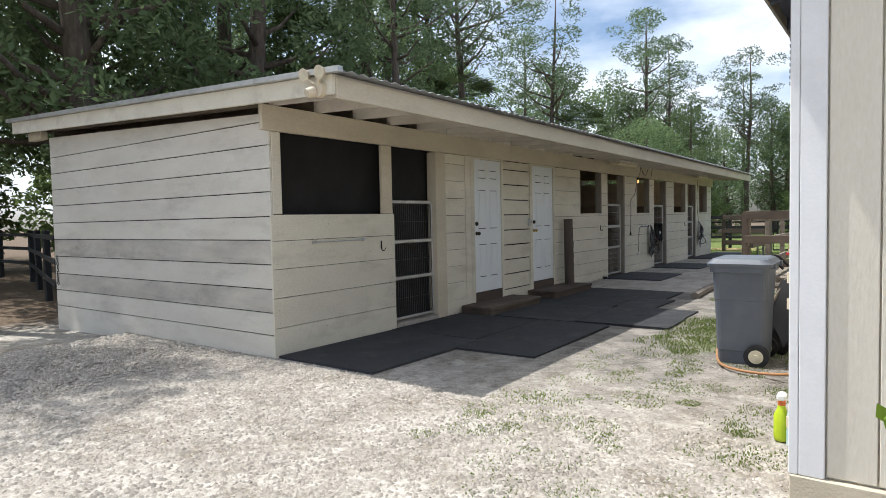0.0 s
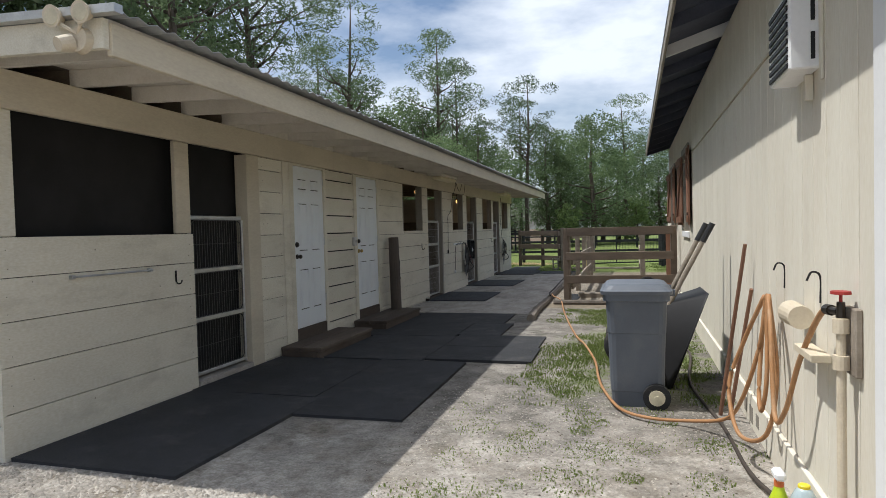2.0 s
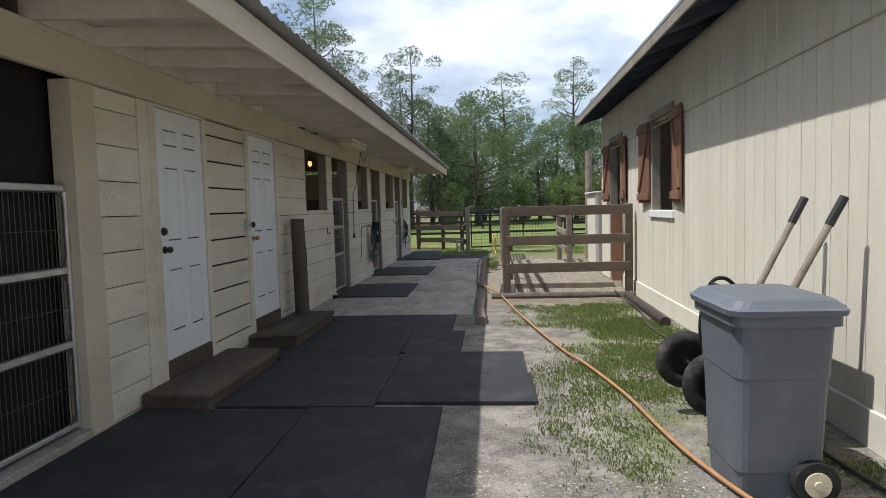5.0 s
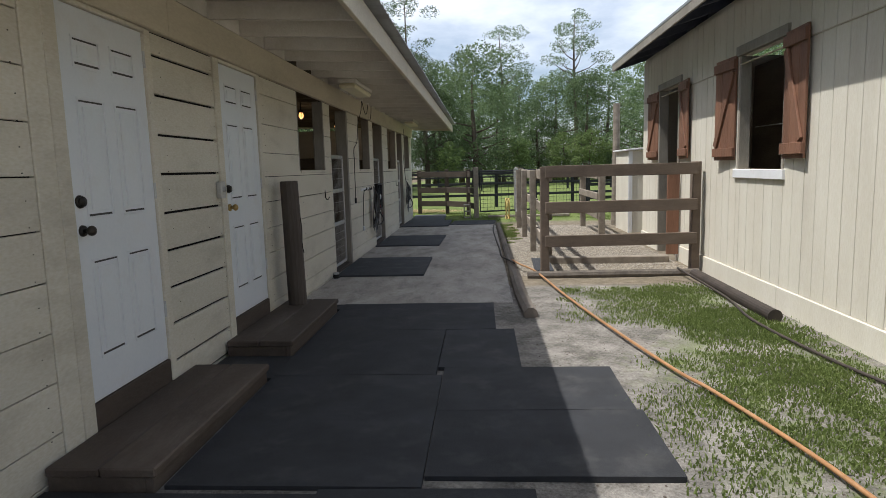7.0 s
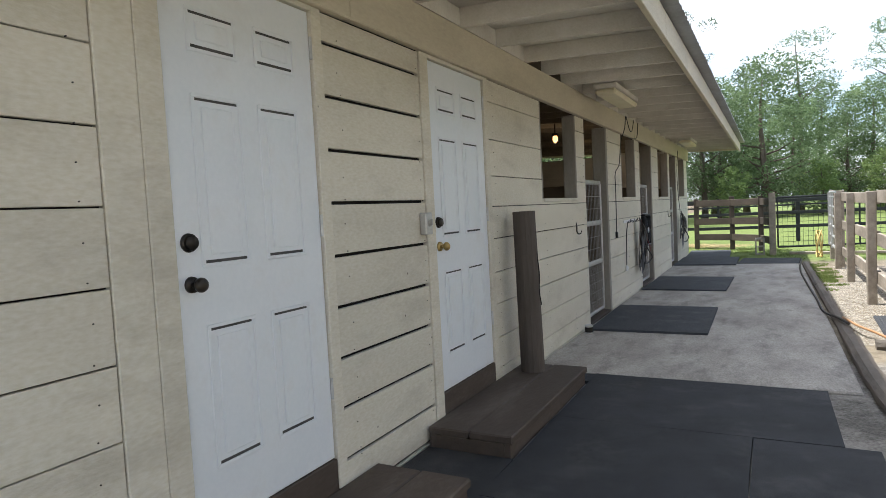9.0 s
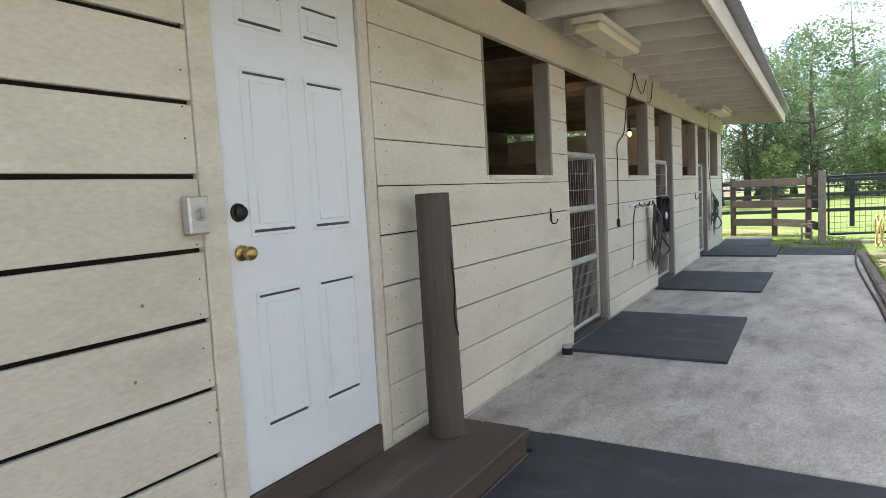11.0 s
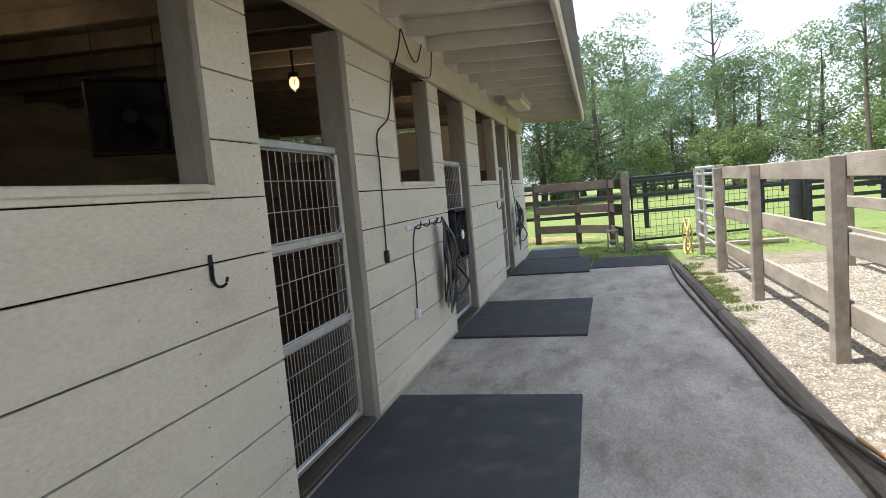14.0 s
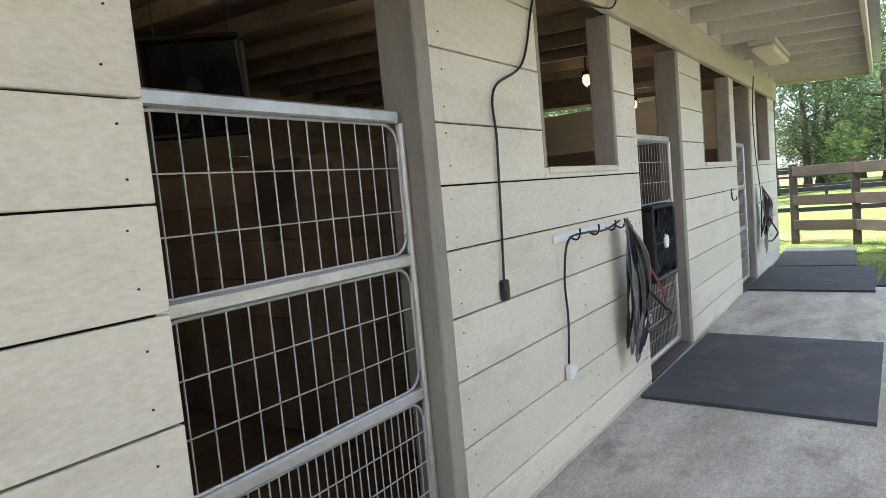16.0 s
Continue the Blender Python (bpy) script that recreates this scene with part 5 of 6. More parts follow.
box(bm, 3.0, 9.95, -0.05, 4.75, 10.09, 0.07, 0.012)
single("plank_board", bm, "fence2", "loose grey plank lying on the pen gravel", "plank")
bm = NB()
cyl(bm, (4.70, 8.70, 0.02), (4.66, 6.45, 0.015), 0.062, None, 16)
cyl(bm, (4.66, 6.452, 0.015), (4.66, 6.448, 0.015), 0.066, None, 16)
single("drain_pipe", bm, "hoseblack", "dark drain pipe lying along the barn wall", "pipe", smooth=False)


# ---- hoses and cables ----
def hose(pts, r, material, label, name="garden_hose", cat="hose"):
    bm = NB()
    tube(bm, spline(pts, 10), r, 8)
    return single(name, bm, material, label, cat, smooth=True)


hose([(2.47, 9.9, 0.06), (2.55, 9.4, 0.07), (2.74, 9.0, 0.03), (2.93, 7.6, 0.008), (3.13, 6.25, 0.008), (3.34, 5.05, 0.008), (3.46, 4.6, 0.006), (3.62, 3.7, 0.006), (3.69, 2.95, 0.006), (3.76, 2.45, 0.006), (3.9, 1.92, 0.006), (4.1, 1.72, 0.008), (4.36, 1.66, 0.02), (4.58, 1.42, 0.12), (4.635, 1.1, 0.35), (4.705, 0.95, 0.7), (4.735, 0.90, 0.99),
      (4.725, 0.84, 0.9), (4.705, 0.76, 0.55), (4.685, 0.80, 0.36), (4.695, 0.92, 0.45), (4.725, 0.96, 0.8), (4.735, 0.88, 1.01), (4.715, 0.70, 0.85), (4.695, 0.52, 0.42), (4.695, 0.30, 0.5), (4.715, 0.10, 0.8), (4.735, -0.14, 1.04), (4.755, -0.26, 1.08)],
     0.0125, "hose", "tan rubber garden hose trailing over the sand to a wall tap")
hose([(4.735, 0.95, 1.0), (4.655, 1.14, 0.7), (4.575, 1.2, 0.4), (4.595, 1.0, 0.16), (4.695, 0.74, 0.24), (4.735, 0.66, 0.6), (4.735, 0.84, 1.02)], 0.013, "hose", "tan hose coil hung on the barn wall")
hose([(2.40, 17.3, 0.0), (2.33, 16.2, 0.008), (2.28, 14.8, 0.008), (2.30, 13.0, 0.008), (2.33, 11.6, 0.008), (2.34, 10.6, 0.01), (2.42, 9.9, 0.06), (2.48, 9.5, 0.07)], 0.014, "hoseblack", "dark hose along the edge of the concrete walk")
hose([(4.55, 8.9, 0.06), (4.58, 7.4, 0.0), (4.45, 6.4, -0.005), (4.5, 5.3, -0.005), (4.62, 4.3, -0.005), (4.5, 2.9, -0.01), (4.6, 1.7, -0.01), (4.62, 0.8, 0.0), (4.72, 0.35, 0.0)], 0.013, "hoseblack", "dark hose lying along the barn wall")
coil = []
for i in range(26):
    a = i * 0.75
    coil.append((2.70 + 0.05 * math.sin(i), 17.1 + 0.20 * math.cos(a) + 0.03 * math.sin(i * 1.3), 0.33 + 0.27 * math.sin(a)))
hose(coil, 0.012, "hoseyellow", "yellow garden hose coiled against the pipe gate")

hose([(0.045, 11.42, 2.575), (0.05, 11.30, 2.40), (0.012, 11.2, 2.2), (0.012, 11.05, 1.9), (0.012, 10.78, 1.76), (0.012, 10.77, 1.55), (0.012, 10.75, 1.2), (0.014, 10.73, 0.98)], 0.0055, "blackplastic", "black power cord hanging down the board wall", "power_cord", "cable")
hose([(0.05, 11.42, 2.58), (0.055, 11.6, 2.42), (0.055, 11.78, 2.40), (0.052, 11.98, 2.58)], 0.0055, "blackplastic", "black cord looped over the header beam", "power_cord", "cable")
hose([(0.052, 12.3, 2.58), (0.055, 12.18, 2.36), (0.04, 12.0, 2.31), (0.0, 11.75, 2.31)], 0.0055, "blackplastic", "black cord looped over the header beam", "power_cord", "cable")
bm = NB()
box(bm, 0.0, 10.71, 0.90, 0.03, 10.75, 0.985, 0.006)
single("cord_socket", bm, "blackplastic", "black socket on the end of a hanging cord", "socket")
hose([(0.06, 12.01, 1.12), (0.065, 11.76, 1.09), (0.06, 11.51, 1.10), (0.05, 11.31, 1.08), (0.03, 11.28, 0.9), (0.02, 11.31, 0.7), (0.02, 11.28, 0.48)], 0.006, "blackplastic", "dark green extension cord hung over a bridle rack", "power_cord", "cable")
bm = NB()
box(bm, 0.005, 11.26, 0.40, 0.035, 11.3, 0.475, 0.006)
box(bm, 0.015, 11.3, 0.41, 0.03, 11.35, 0.46, 0.006)
single("cord_plug", bm, "whitetrim", "white and green plug at a cord's end", "plug")
hose([(0.05, 16.98, 2.45), (0.02, 17.0, 2.0), (0.03, 17.02, 1.5), (0.06, 17.06, 1.0), (0.05, 17.04, 0.5)], 0.006, "blackplastic", "black cord hanging beside the last stall gate", "power_cord", "cable")


# ---- bridle rack, halters ----
rk = thing("bridle_rack", "white steel bridle rack screwed to the board wall", "rack", (0.0, 11.66, 1.1))
bm = NB()
box(bm, 0.001, 11.24, 1.075, 0.012, 12.09, 1.115, 0.003)
part("bar", bm, "whitetrim", rk)
for yy in (11.41, 11.66, 11.91, 12.06):
    bm = NB()
    tube(bm, spline([(0.012, yy, 1.09), (0.05, yy, 1.075), (0.07, yy, 1.10), (0.07, yy, 1.13)], 4), 0.005, 6)
    part("peg", bm, "iron", rk)


def strap(pts, w, material, parent, label="", name="strap"):
    """A flat webbing strap along a line."""
    bm = NB()
    p = spline(pts, 6)
    prev = None
    for i, q in enumerate(p):
        d = (p[min(i + 1, len(p) - 1)] - p[max(i - 1, 0)]).normalized()
        s = d.cross(Vector((1, 0.25 * math.sin(i * 0.7), 0.1))).normalized() * w / 2
        nrm = d.cross(s).normalized() * 0.002
        ring = [bm.verts.new(q + s + nrm), bm.verts.new(q - s + nrm), bm.verts.new(q - s - nrm), bm.verts.new(q + s - nrm)]
        if prev:
            for k in range(4):
                bm.faces.new((prev[k], prev[(k + 1) % 4], ring[(k + 1) % 4], ring[k]))
        prev = ring
    return part(name, bm, material, parent, label)


def halter(y, z, seed, kind):
    rs = random.Random(seed)
    h = thing("horse_halter", kind, "halter", (0.07, y, z), group="hanging tack")
    for i in range(15):
        dy = rs.uniform(-0.09, 0.2)
        L = rs.uniform(0.45, 0.78)
        strap([(0.07, y, z + 0.02), (0.07 + 0.006 * i, y + dy * 0.5, z - L * 0.35), (0.055 + 0.007 * i, y + dy, z - L * 0.75), (0.045 + 0.005 * i, y + dy * 0.7, z - L)],
              rs.uniform(0.03, 0.055), ("strapgrey", "blackplastic", "hoseblack")[i % 3], h)
    for dy, L, w_ in ((-0.03, 0.72, 0.10), (0.05, 0.6, 0.085), (0.0, 0.82, 0.06)):
        strap([(0.075, y + dy * 0.3, z), (0.10, y + dy, z - 0.2), (0.11, y + dy * 1.4, z - L * 0.7), (0.085, y + dy * 1.2, z - L)], w_, "strapgrey", h, "grey fleece sleeve", "fleece")
    bm = NB()
    tube(bm, spline([(0.11, y + 0.05, z - 0.35), (0.17, y + 0.3, z - 0.55), (0.16, y + 0.46, z - 0.62), (0.12, y + 0.34, z - 0.69), (0.09, y + 0.1, z - 0.66), (0.10, y + 0.02, z - 0.5)], 6), 0.011, 6)
    part("noseband", bm, "blackplastic", h)
    for dz, dy in ((-0.22, 0.06), (-0.42, 0.10), (-0.6, 0.16)):
        bm = NB()
        loop = [(0.125, y + dy + 0.022 * math.cos(a), z + dz + 0.026 * math.sin(a)) for a in np.linspace(0, math.tau, 11)]
        tube(bm, loop, 0.004, 6)
        part("buckle", bm, "metal", h, "steel buckle ring")


M["strapgrey"] = mat("grey_webbing", (0.22, 0.22, 0.22), (0.13, 0.13, 0.135), 9, 0.85, 0.3, 120, stain=(0.06, 0.06, 0.06), stain_scale=6, stain_amt=0.5)
M["strapred"] = mat("red_webbing", (0.20, 0.035, 0.04), (0.12, 0.02, 0.025), 9, 0.85, 0.3, 120)
halter(12.09, 1.10, 3, "grey and black webbing halters with a lead rope on a rack")
hl = thing("lead_rope", "dark red webbing lead hung among the halters", "lead rope", (0.1, 12., 1.0), group="hanging tack")
strap([(0.09, 12.11, 1.08), (0.13, 12.23, 0.85), (0.16, 12.41, 0.65), (0.14, 12.53, 0.55)], 0.028, "strapred", hl)
strap([(0.085, 12.05, 1.06), (0.12, 12.03, 0.75), (0.1, 12.06, 0.42), (0.09, 12.09, 0.28)], 0.06, "strapgrey", hl)
halter(17.1, 1.1, 9, "dark halter hung beside the last stall gate")


# ---- hooks, rail, switch, can ----
def jhook(y, z, x=0.003, group="wall hooks"):
    h = thing("wall_hook", "black iron J-shaped hook screwed to the boards", "hook", (x, y, z), group=group)
    bm = NB()
    box(bm, x, y - 0.012, z - 0.01, x + 0.005, y + 0.012, z + 0.09, 0.002)
    part("plate", bm, "iron", h)
    bm = NB()
    tube(bm, spline([(x + 0.006, y, z + 0.05), (x + 0.007, y, z - 0.01), (x + 0.02, y + 0.008, z - 0.032), (x + 0.042, y + 0.018, z - 0.025), (x + 0.05, y + 0.022, z + 0.002)], 5), 0.006, 7)
    part("hook_bend", bm, "iron", h)


jhook(1.68, 1.04)
jhook(8.835, 1.09)
jhook(15.55, 1.07)
bm = NB()
cyl(bm, (0.035, 0.54, 1.157), (0.035, 1.36, 1.157), 0.008, None, 8)
for yy in (0.56, 1.34):
    box(bm, 0.001, yy - 0.015, 1.142, 0.04, yy + 0.015, 1.172, 0.003)
single("blanket_bar", bm, "metal", "thin metal blanket bar on the half wall", "bar")
sw = thing("switch_box", "grey weatherproof outdoor switch box on boards", "switch", (0, 5.56, 1.30))
bm = NB()
box(bm, 0.001, 5.52, 1.235, 0.045, 5.6, 1.365, 0.006)
part("housing", bm, "metal", sw)
bm = NB()
cyl(bm, (0.045, 5.56, 1.30), (0.053, 5.56, 1.30), 0.02, 0.017, 14)
box(bm, 0.05, 5.554, 1.29, 0.066, 5.566, 1.325, 0.002)
part("toggle", bm, "wire", sw)
cn = thing("tin_can", "small dirty tin can on the concrete by the wall", "can", (0.09, 8.86, -0.012))
bm = NB()
cyl(bm, (0.09, 8.86, -0.011), (0.09, 8.86, 0.083), 0.042, None, 18)
part("tin_body", bm, "metal", cn)
bm = NB()
cyl(bm, (0.09, 8.86, 0.008), (0.09, 8.86, 0.063), 0.043, None, 18)
part("paper_label", bm, "iron", cn)
ch = thing("chain", "short iron gate chain with snap hanging on the end wall", "chain", (-4.98, -0.01, 0.5))
for i in range(9):
    bm = NB()
    z = 0.93 - i * 0.048
    loop = [(-4.98 + (0.014 * math.cos(a) if i % 2 else 0.003), -0.014 + (0 if i % 2 else 0.012 * math.cos(a)), z + 0.028 * math.sin(a)) for a in np.linspace(0, math.tau, 9)]
    tube(bm, loop, 0.005, 5)
    part("link", bm, "iron", ch)

# twin floodlight with sensor at the eave corner
fl = thing("flood_light", "cream twin-head security floodlight on the barge board", "light", (1.05, -0.26, 2.565))
bm = NB()
cyl(bm, (1.06, -0.256, 2.545), (1.06, -0.30, 2.545), 0.075, 0.068, 20)
part("base", bm, "pvc", fl)
bm = NB()
cyl(bm, (1.02, -0.30, 2.530), (1.0, -0.37, 2.505), 0.05, 0.04, 14)
part("sensor", bm, "pvc", fl)
for xx, zz_ in ((0.93, 2.680), (1.13, 2.680)):
    bm = NB()
    tube(bm, [(1.06, -0.29, 2.575), ((1.06 + xx) / 2, -0.31, 2.615), (xx, -0.31, zz_ - 0.02)], 0.012, 7)
    cyl(bm, (xx, -0.28, zz_ + 0.005), (xx, -0.34, zz_ - 0.005), 0.035, 0.062, 18)
    hd = part("lamp_head", bm, "pvc", fl)
    bm = NB()
    cyl(bm, (xx, -0.335, zz_ - 0.005), (xx, -0.343, zz_ - 0.006), 0.052, 0.045, 18)
    part("lens", bm, "hub", hd)

# wrap lights under the eave, and caged bulbs in the stalls
M["diffuser"] = mat("yellowed_diffuser", (0.78, 0.71, 0.50), (0.70, 0.62, 0.42), 5, 0.5, 0.02, 60)
for y0 in (8.70, 15.3):
    f = thing("eave_light", "long wrap-round fluorescent light below the eave, unlit", "light", (0.5, y0 + 0.6, 2.6), group="eave lights")
    bm = NB()
    box(bm, 0.27, y0, 2.515, 0.50, y0 + 1.15, 2.562, 0.006)
    part("housing", bm, "soffit", f)
    bm = NB()
    box(bm, 0.28, y0 + 0.01, 2.455, 0.49, y0 + 1.14, 2.514, 0.02)
    part("diffuser", bm, "diffuser", f, "yellowed plastic diffuser")
for k, (x, y, z) in enumerate(((-1.2, 14.85, 2.42), (-1.2, 12.1, 2.44), (-1.6, 17.6, 2.42), (-2.2, 9.9, 2.5), (-2.4, 5.9, 2.5))):
    s = thing("stall_lamp", "caged bulkhead lamp glowing warm in a stall", "lamp", (x, y, z), group="stall lamps")
    bm = NB()
    cyl(bm, (x, y, z + 0.06), (x, y, roof_z(x) - 0.02), 0.012, None, 8)
    cyl(bm, (x, y, z + 0.05), (x, y, z + 0.09), 0.05, 0.045, 14)
    part("mount", bm, "iron", s)
    bm = NB()
    q = bmesh.ops.create_uvsphere(bm, u_segments=14, v_segments=10, radius=0.045)
    bmesh.ops.transform(bm, matrix=Matrix.Translation((x, y, z)) @ Matrix.Diagonal((1, 1, 1.3, 1)), verts=q["verts"])
    part("bulb", bm, "bulb", s, "glowing warm bulb", True)
    for k_ in range(6):
        a = k_ * math.tau / 6
        bm = NB()
        tube(bm, [(x + 0.05 * math.cos(a), y + 0.05 * math.sin(a), z + 0.06), (x + 0.055 * math.cos(a), y + 0.055 * math.sin(a), z - 0.03), (x, y, z - 0.075)], 0.004, 5)
        part("cage_wire", bm, "iron", s)
    pl = bpy.data.lights.new("stall_lamp_light", "POINT")
    pl.energy = 2.5
    pl.color = (1.0, 0.72, 0.42)
    pl.shadow_soft_size = 0.06
    po = new("stall_lamp_light", pl)
    po.location = (x, y, z - 0.09)


# ---- fans ----
def box_fan(c, yaw, size, label, pitch=0, hub="fan", frame_mat="fan"):
    f = thing("box_fan", label, "fan", c, group="stall fans")
    R = Matrix.Translation(c) @ Matrix.Rotation(radians(yaw), 4, "Z") @ Matrix.Rotation(radians(pitch), 4, "Y")
    h = size / 2
    bm = NB()
    for q in ((-0.06, -h, -h, 0.06, h, -h + 0.03), (-0.06, -h, h - 0.03, 0.06, h, h), (-0.06, -h, -h + 0.03, 0.06, -h + 0.03, h - 0.03), (-0.06, h - 0.03, -h + 0.03, 0.06, h, h - 0.03)):
        box(bm, *q, 0.012, R)
    part("housing", bm, frame_mat, f)
    bm = NB()
    box(bm, -0.055, -h + 0.031, -h + 0.031, -0.045, h - 0.031, h - 0.031, 0.003, R)
    part("rear_grille", bm, "fan", f, "dense black rear grille")
    bm = NB()
    for r_ in np.linspace(0.06, h - 0.035, 9):
        tube(bm, [R @ Vector((0.055, r_ * math.cos(a), r_ * math.sin(a))) for a in np.linspace(0, math.tau, 25)], 0.0022, 4)
    for k in range(8):
        a = k * math.tau / 8
        tube(bm, [R @ Vector((0.057, 0.04 * math.cos(a), 0.04 * math.sin(a))), R @ Vector((0.057, (h - 0.03) * math.cos(a), (h - 0.03) * math.sin(a)))], 0.003, 4)
    part("grille", bm, "fan", f)
    for k in range(5):
        bm = NB()
        a = k * math.tau / 5
        Bm = R @ Matrix.Rotation(a, 4, "X") @ Matrix.Translation((0, 0, h * 0.5)) @ Matrix.Rotation(radians(28), 4, "Z")
        box(bm, -0.002, -0.06, -h * 0.36, 0.002, 0.06, h * 0.36, 0, Bm)
        part("blade", bm, "fan", f)
    bm = NB()
    cyl(bm, R @ Vector((0.05, 0, 0)), R @ Vector((0.066, 0, 0)), 0.05, 0.046, 18)
    part("hub", bm, hub, f)
    return f


box_fan((-1.75, 10.62, 2.06), -48, 0.54, "black box fan hung from the stall rafters", 8)
for dy in (-0.2, 0.2):
    bm = NB()
    cyl(bm, (-1.72 + dy * 0.78, 10.6 + dy * 0.6, 2.30), (-1.72 + dy * 0.78, 10.6 + dy * 0.6, roof_z(-1.72) - 0.03), 0.004, None, 5)
    single("fan_wire", bm, "iron", "thin wire holding a fan to the rafters", "wire")
box_fan((-0.005, 12.93, 0.90), 0, 0.52, "black box fan with white hub hung on a stall gate", 0, "whitetrim")

# ---- rear rails seen inside the stalls ----
bm = NB()
box(bm, -3.9, 7.0, 1.28, -3.86, 10.9, 1.42, 0.006)
single("stall_rail", bm, "rafter", "rough rail across the back of a stall", "rail")


# ---- tap, pipes and air conditioner on the second barn ----
tp = thing("wall_tap", "standpipe tap with red handle strapped to the barn wall", "tap", (4.84, -0.37, 0))
bm = NB()
cyl(bm, (4.845, -0.37, -0.05), (4.845, -0.37, 1.06), 0.017, None, 14)
for z in (0.22, 0.86, 1.0):
    cyl(bm, (4.845, -0.37, z), (4.845, -0.37, z + 0.055), 0.029, None, 14)
part("standpipe", bm, "pvc", tp)
bm = NB()
cyl(bm, (4.84, -0.37, 0.25), (4.84, -0.28, 0.25), 0.018, None, 10)
cyl(bm, (4.84, -0.29, 0.20), (4.84, -0.29, 0.30), 0.012, None, 8)
part("lower_valve", bm, "bronze", tp)
bm = NB()
cyl(bm, (4.845, -0.37, 1.06), (4.845, -0.37, 1.12), 0.018, 0.014, 10)
cyl(bm, (4.845, -0.35, 1.08), (4.835, -0.25, 1.075), 0.016, None, 10)
cyl(bm, (4.838, -0.28, 1.076), (4.834, -0.23, 1.074), 0.022, None, 10)
part("tap_body", bm, "bronze", tp)
bm = NB()
cyl(bm, (4.845, -0.37, 1.12), (4.845, -0.37, 1.15), 0.006, None, 8)
cyl(bm, (4.845, -0.37, 1.15), (4.845, -0.37, 1.162), 0.036, 0.034, 14)
part("tap_handle", bm, "red", tp, "red wheel handle")
bm = NB()
box(bm, 4.872, -0.44, 0.84, 4.898, -0.29, 1.10, 0.005)
single("backing_block", bm, "fence2", "weathered wood block behind the tap", "block")
bm = NB()
q = bmesh.ops.create_cone(bm, cap_ends=True, segments=20, radius1=0.06, radius2=0.055, depth=0.2, matrix=Matrix.Translation((4.835, 0.28, 0.98)) @ Matrix.Rotation(radians(90), 4, "X"))
single("hose_hanger", bm, "pvc", "white plastic hose hanger drum on the wall", "hose hanger")
for foot, head in (((4.70, 2.02, -0.04), (4.84, 1.72, 1.28)), ((4.75, 1.92, -0.04), (4.85, 1.55, 0.98))):
    bm = NB()
    cyl(bm, foot, head, 0.015, 0.013, 8)
    single("tool_handle", bm, "shutter", "rusty brown tool handle leaning on the wall", "tool", "leaning tools")
for yy in (0.1, 0.8):
    bm = NB()
    tube(bm, spline([(4.895, yy, 1.06), (4.895, yy, 1.18), (4.86, yy, 1.2), (4.84, yy, 1.16)], 4), 0.005, 6)
    single("wall_hook", bm, "iron", "bent iron hook on the ivory wall", "hook", "barn hooks")
bm = NB()
box(bm, 4.80, -0.12, 0.83, 4.88, 0.16, 0.865, 0.004, Matrix.Identity(4))
single("rag", bm, "pvc", "stiff pale folded rag hung by the tap", "rag")

ac = thing("air_conditioner", "white through-wall air conditioner with dark grille", "air conditioner", (4.84, 0.220, 2.080))
bm = NB()
box(bm, 4.77, 0.060, 2.110, 4.898, 0.480, 2.470, 0.008)
part("case", bm, "whitetrim", ac)
bm = NB()
for k in range(9):
    box(bm, 4.762, 0.085, 2.125 + k * 0.037, 4.772, 0.455, 2.146 + k * 0.037, 0.002)
part("grille", bm, "fan", ac)
bm = NB()
for z in (2.150, 2.320):
    box(bm, 4.855, 0.056, z, 4.872, 0.062, z + 0.12, 0.001)
part("side_vent", bm, "fan", ac)
bm = NB()
box(bm, 4.884, 0.020, 2.050, 4.897, 0.055, 2.530, 0.003)
box(bm, 4.86, 0.180, 1.990, 4.895, 0.210, 2.108, 0.003)
part("mounting_trim", bm, "rwall", ac)


# ---- bottles by the tap ----
def lathe(bm, c, prof, seg=18):
    rings = [[bm.verts.new((c[0] + r * math.cos(k * math.tau / seg), c[1] + r * math.sin(k * math.tau / seg), c[2] + z)) for k in range(seg)] for r, z in prof]
    for a, b in zip(rings, rings[1:]):
        for k in range(seg):
            bm.faces.new((a[k], a[(k + 1) % seg], b[(k + 1) % seg], b[k]))
    bm.faces.new(rings[0][::-1])
    bm.faces.new(rings[-1])
    return bm


M["limegreen"] = mat("lime_plastic", (0.50, 0.62, 0.02), (0.42, 0.54, 0.015), 5, 0.35, 0.0, 60, spec=0.5)
M["yellow"] = mat("yellow_plastic", (0.75, 0.60, 0.03), (0.7, 0.55, 0.03), 5, 0.4, 0.0, 60, spec=0.5)
M["palebottle"] = mat("pale_bottle", (0.42, 0.50, 0.52), (0.36, 0.44, 0.46), 5, 0.25, 0.0, 60, spec=0.5)
M["labelblue"] = mat("pale_blue_label", (0.33, 0.52, 0.60), (0.55, 0.60, 0.58), 14, 0.5, 0.0, 60)
M["orange"] = mat("orange_plastic", (0.62, 0.17, 0.05), (0.55, 0.14, 0.04), 5, 0.4, 0.0, 60)
sb = thing("spray_bottle", "lime green spray bottle with white trigger on sand", "bottle", (4.63, 0.13, -0.022))
part("bottle_body", lathe(NB(), (4.63, 0.13, -0.022), ((0.042, 0), (0.045, 0.02), (0.045, 0.15), (0.028, 0.19), (0.02, 0.22), (0.02, 0.24))), "limegreen", sb, "", True)
bm = NB()
lathe(bm, (4.63, 0.13, 0.195), ((0.022, 0), (0.022, 0.03), (0.016, 0.035)))
part("collar", bm, "orange", sb)
bm = NB()
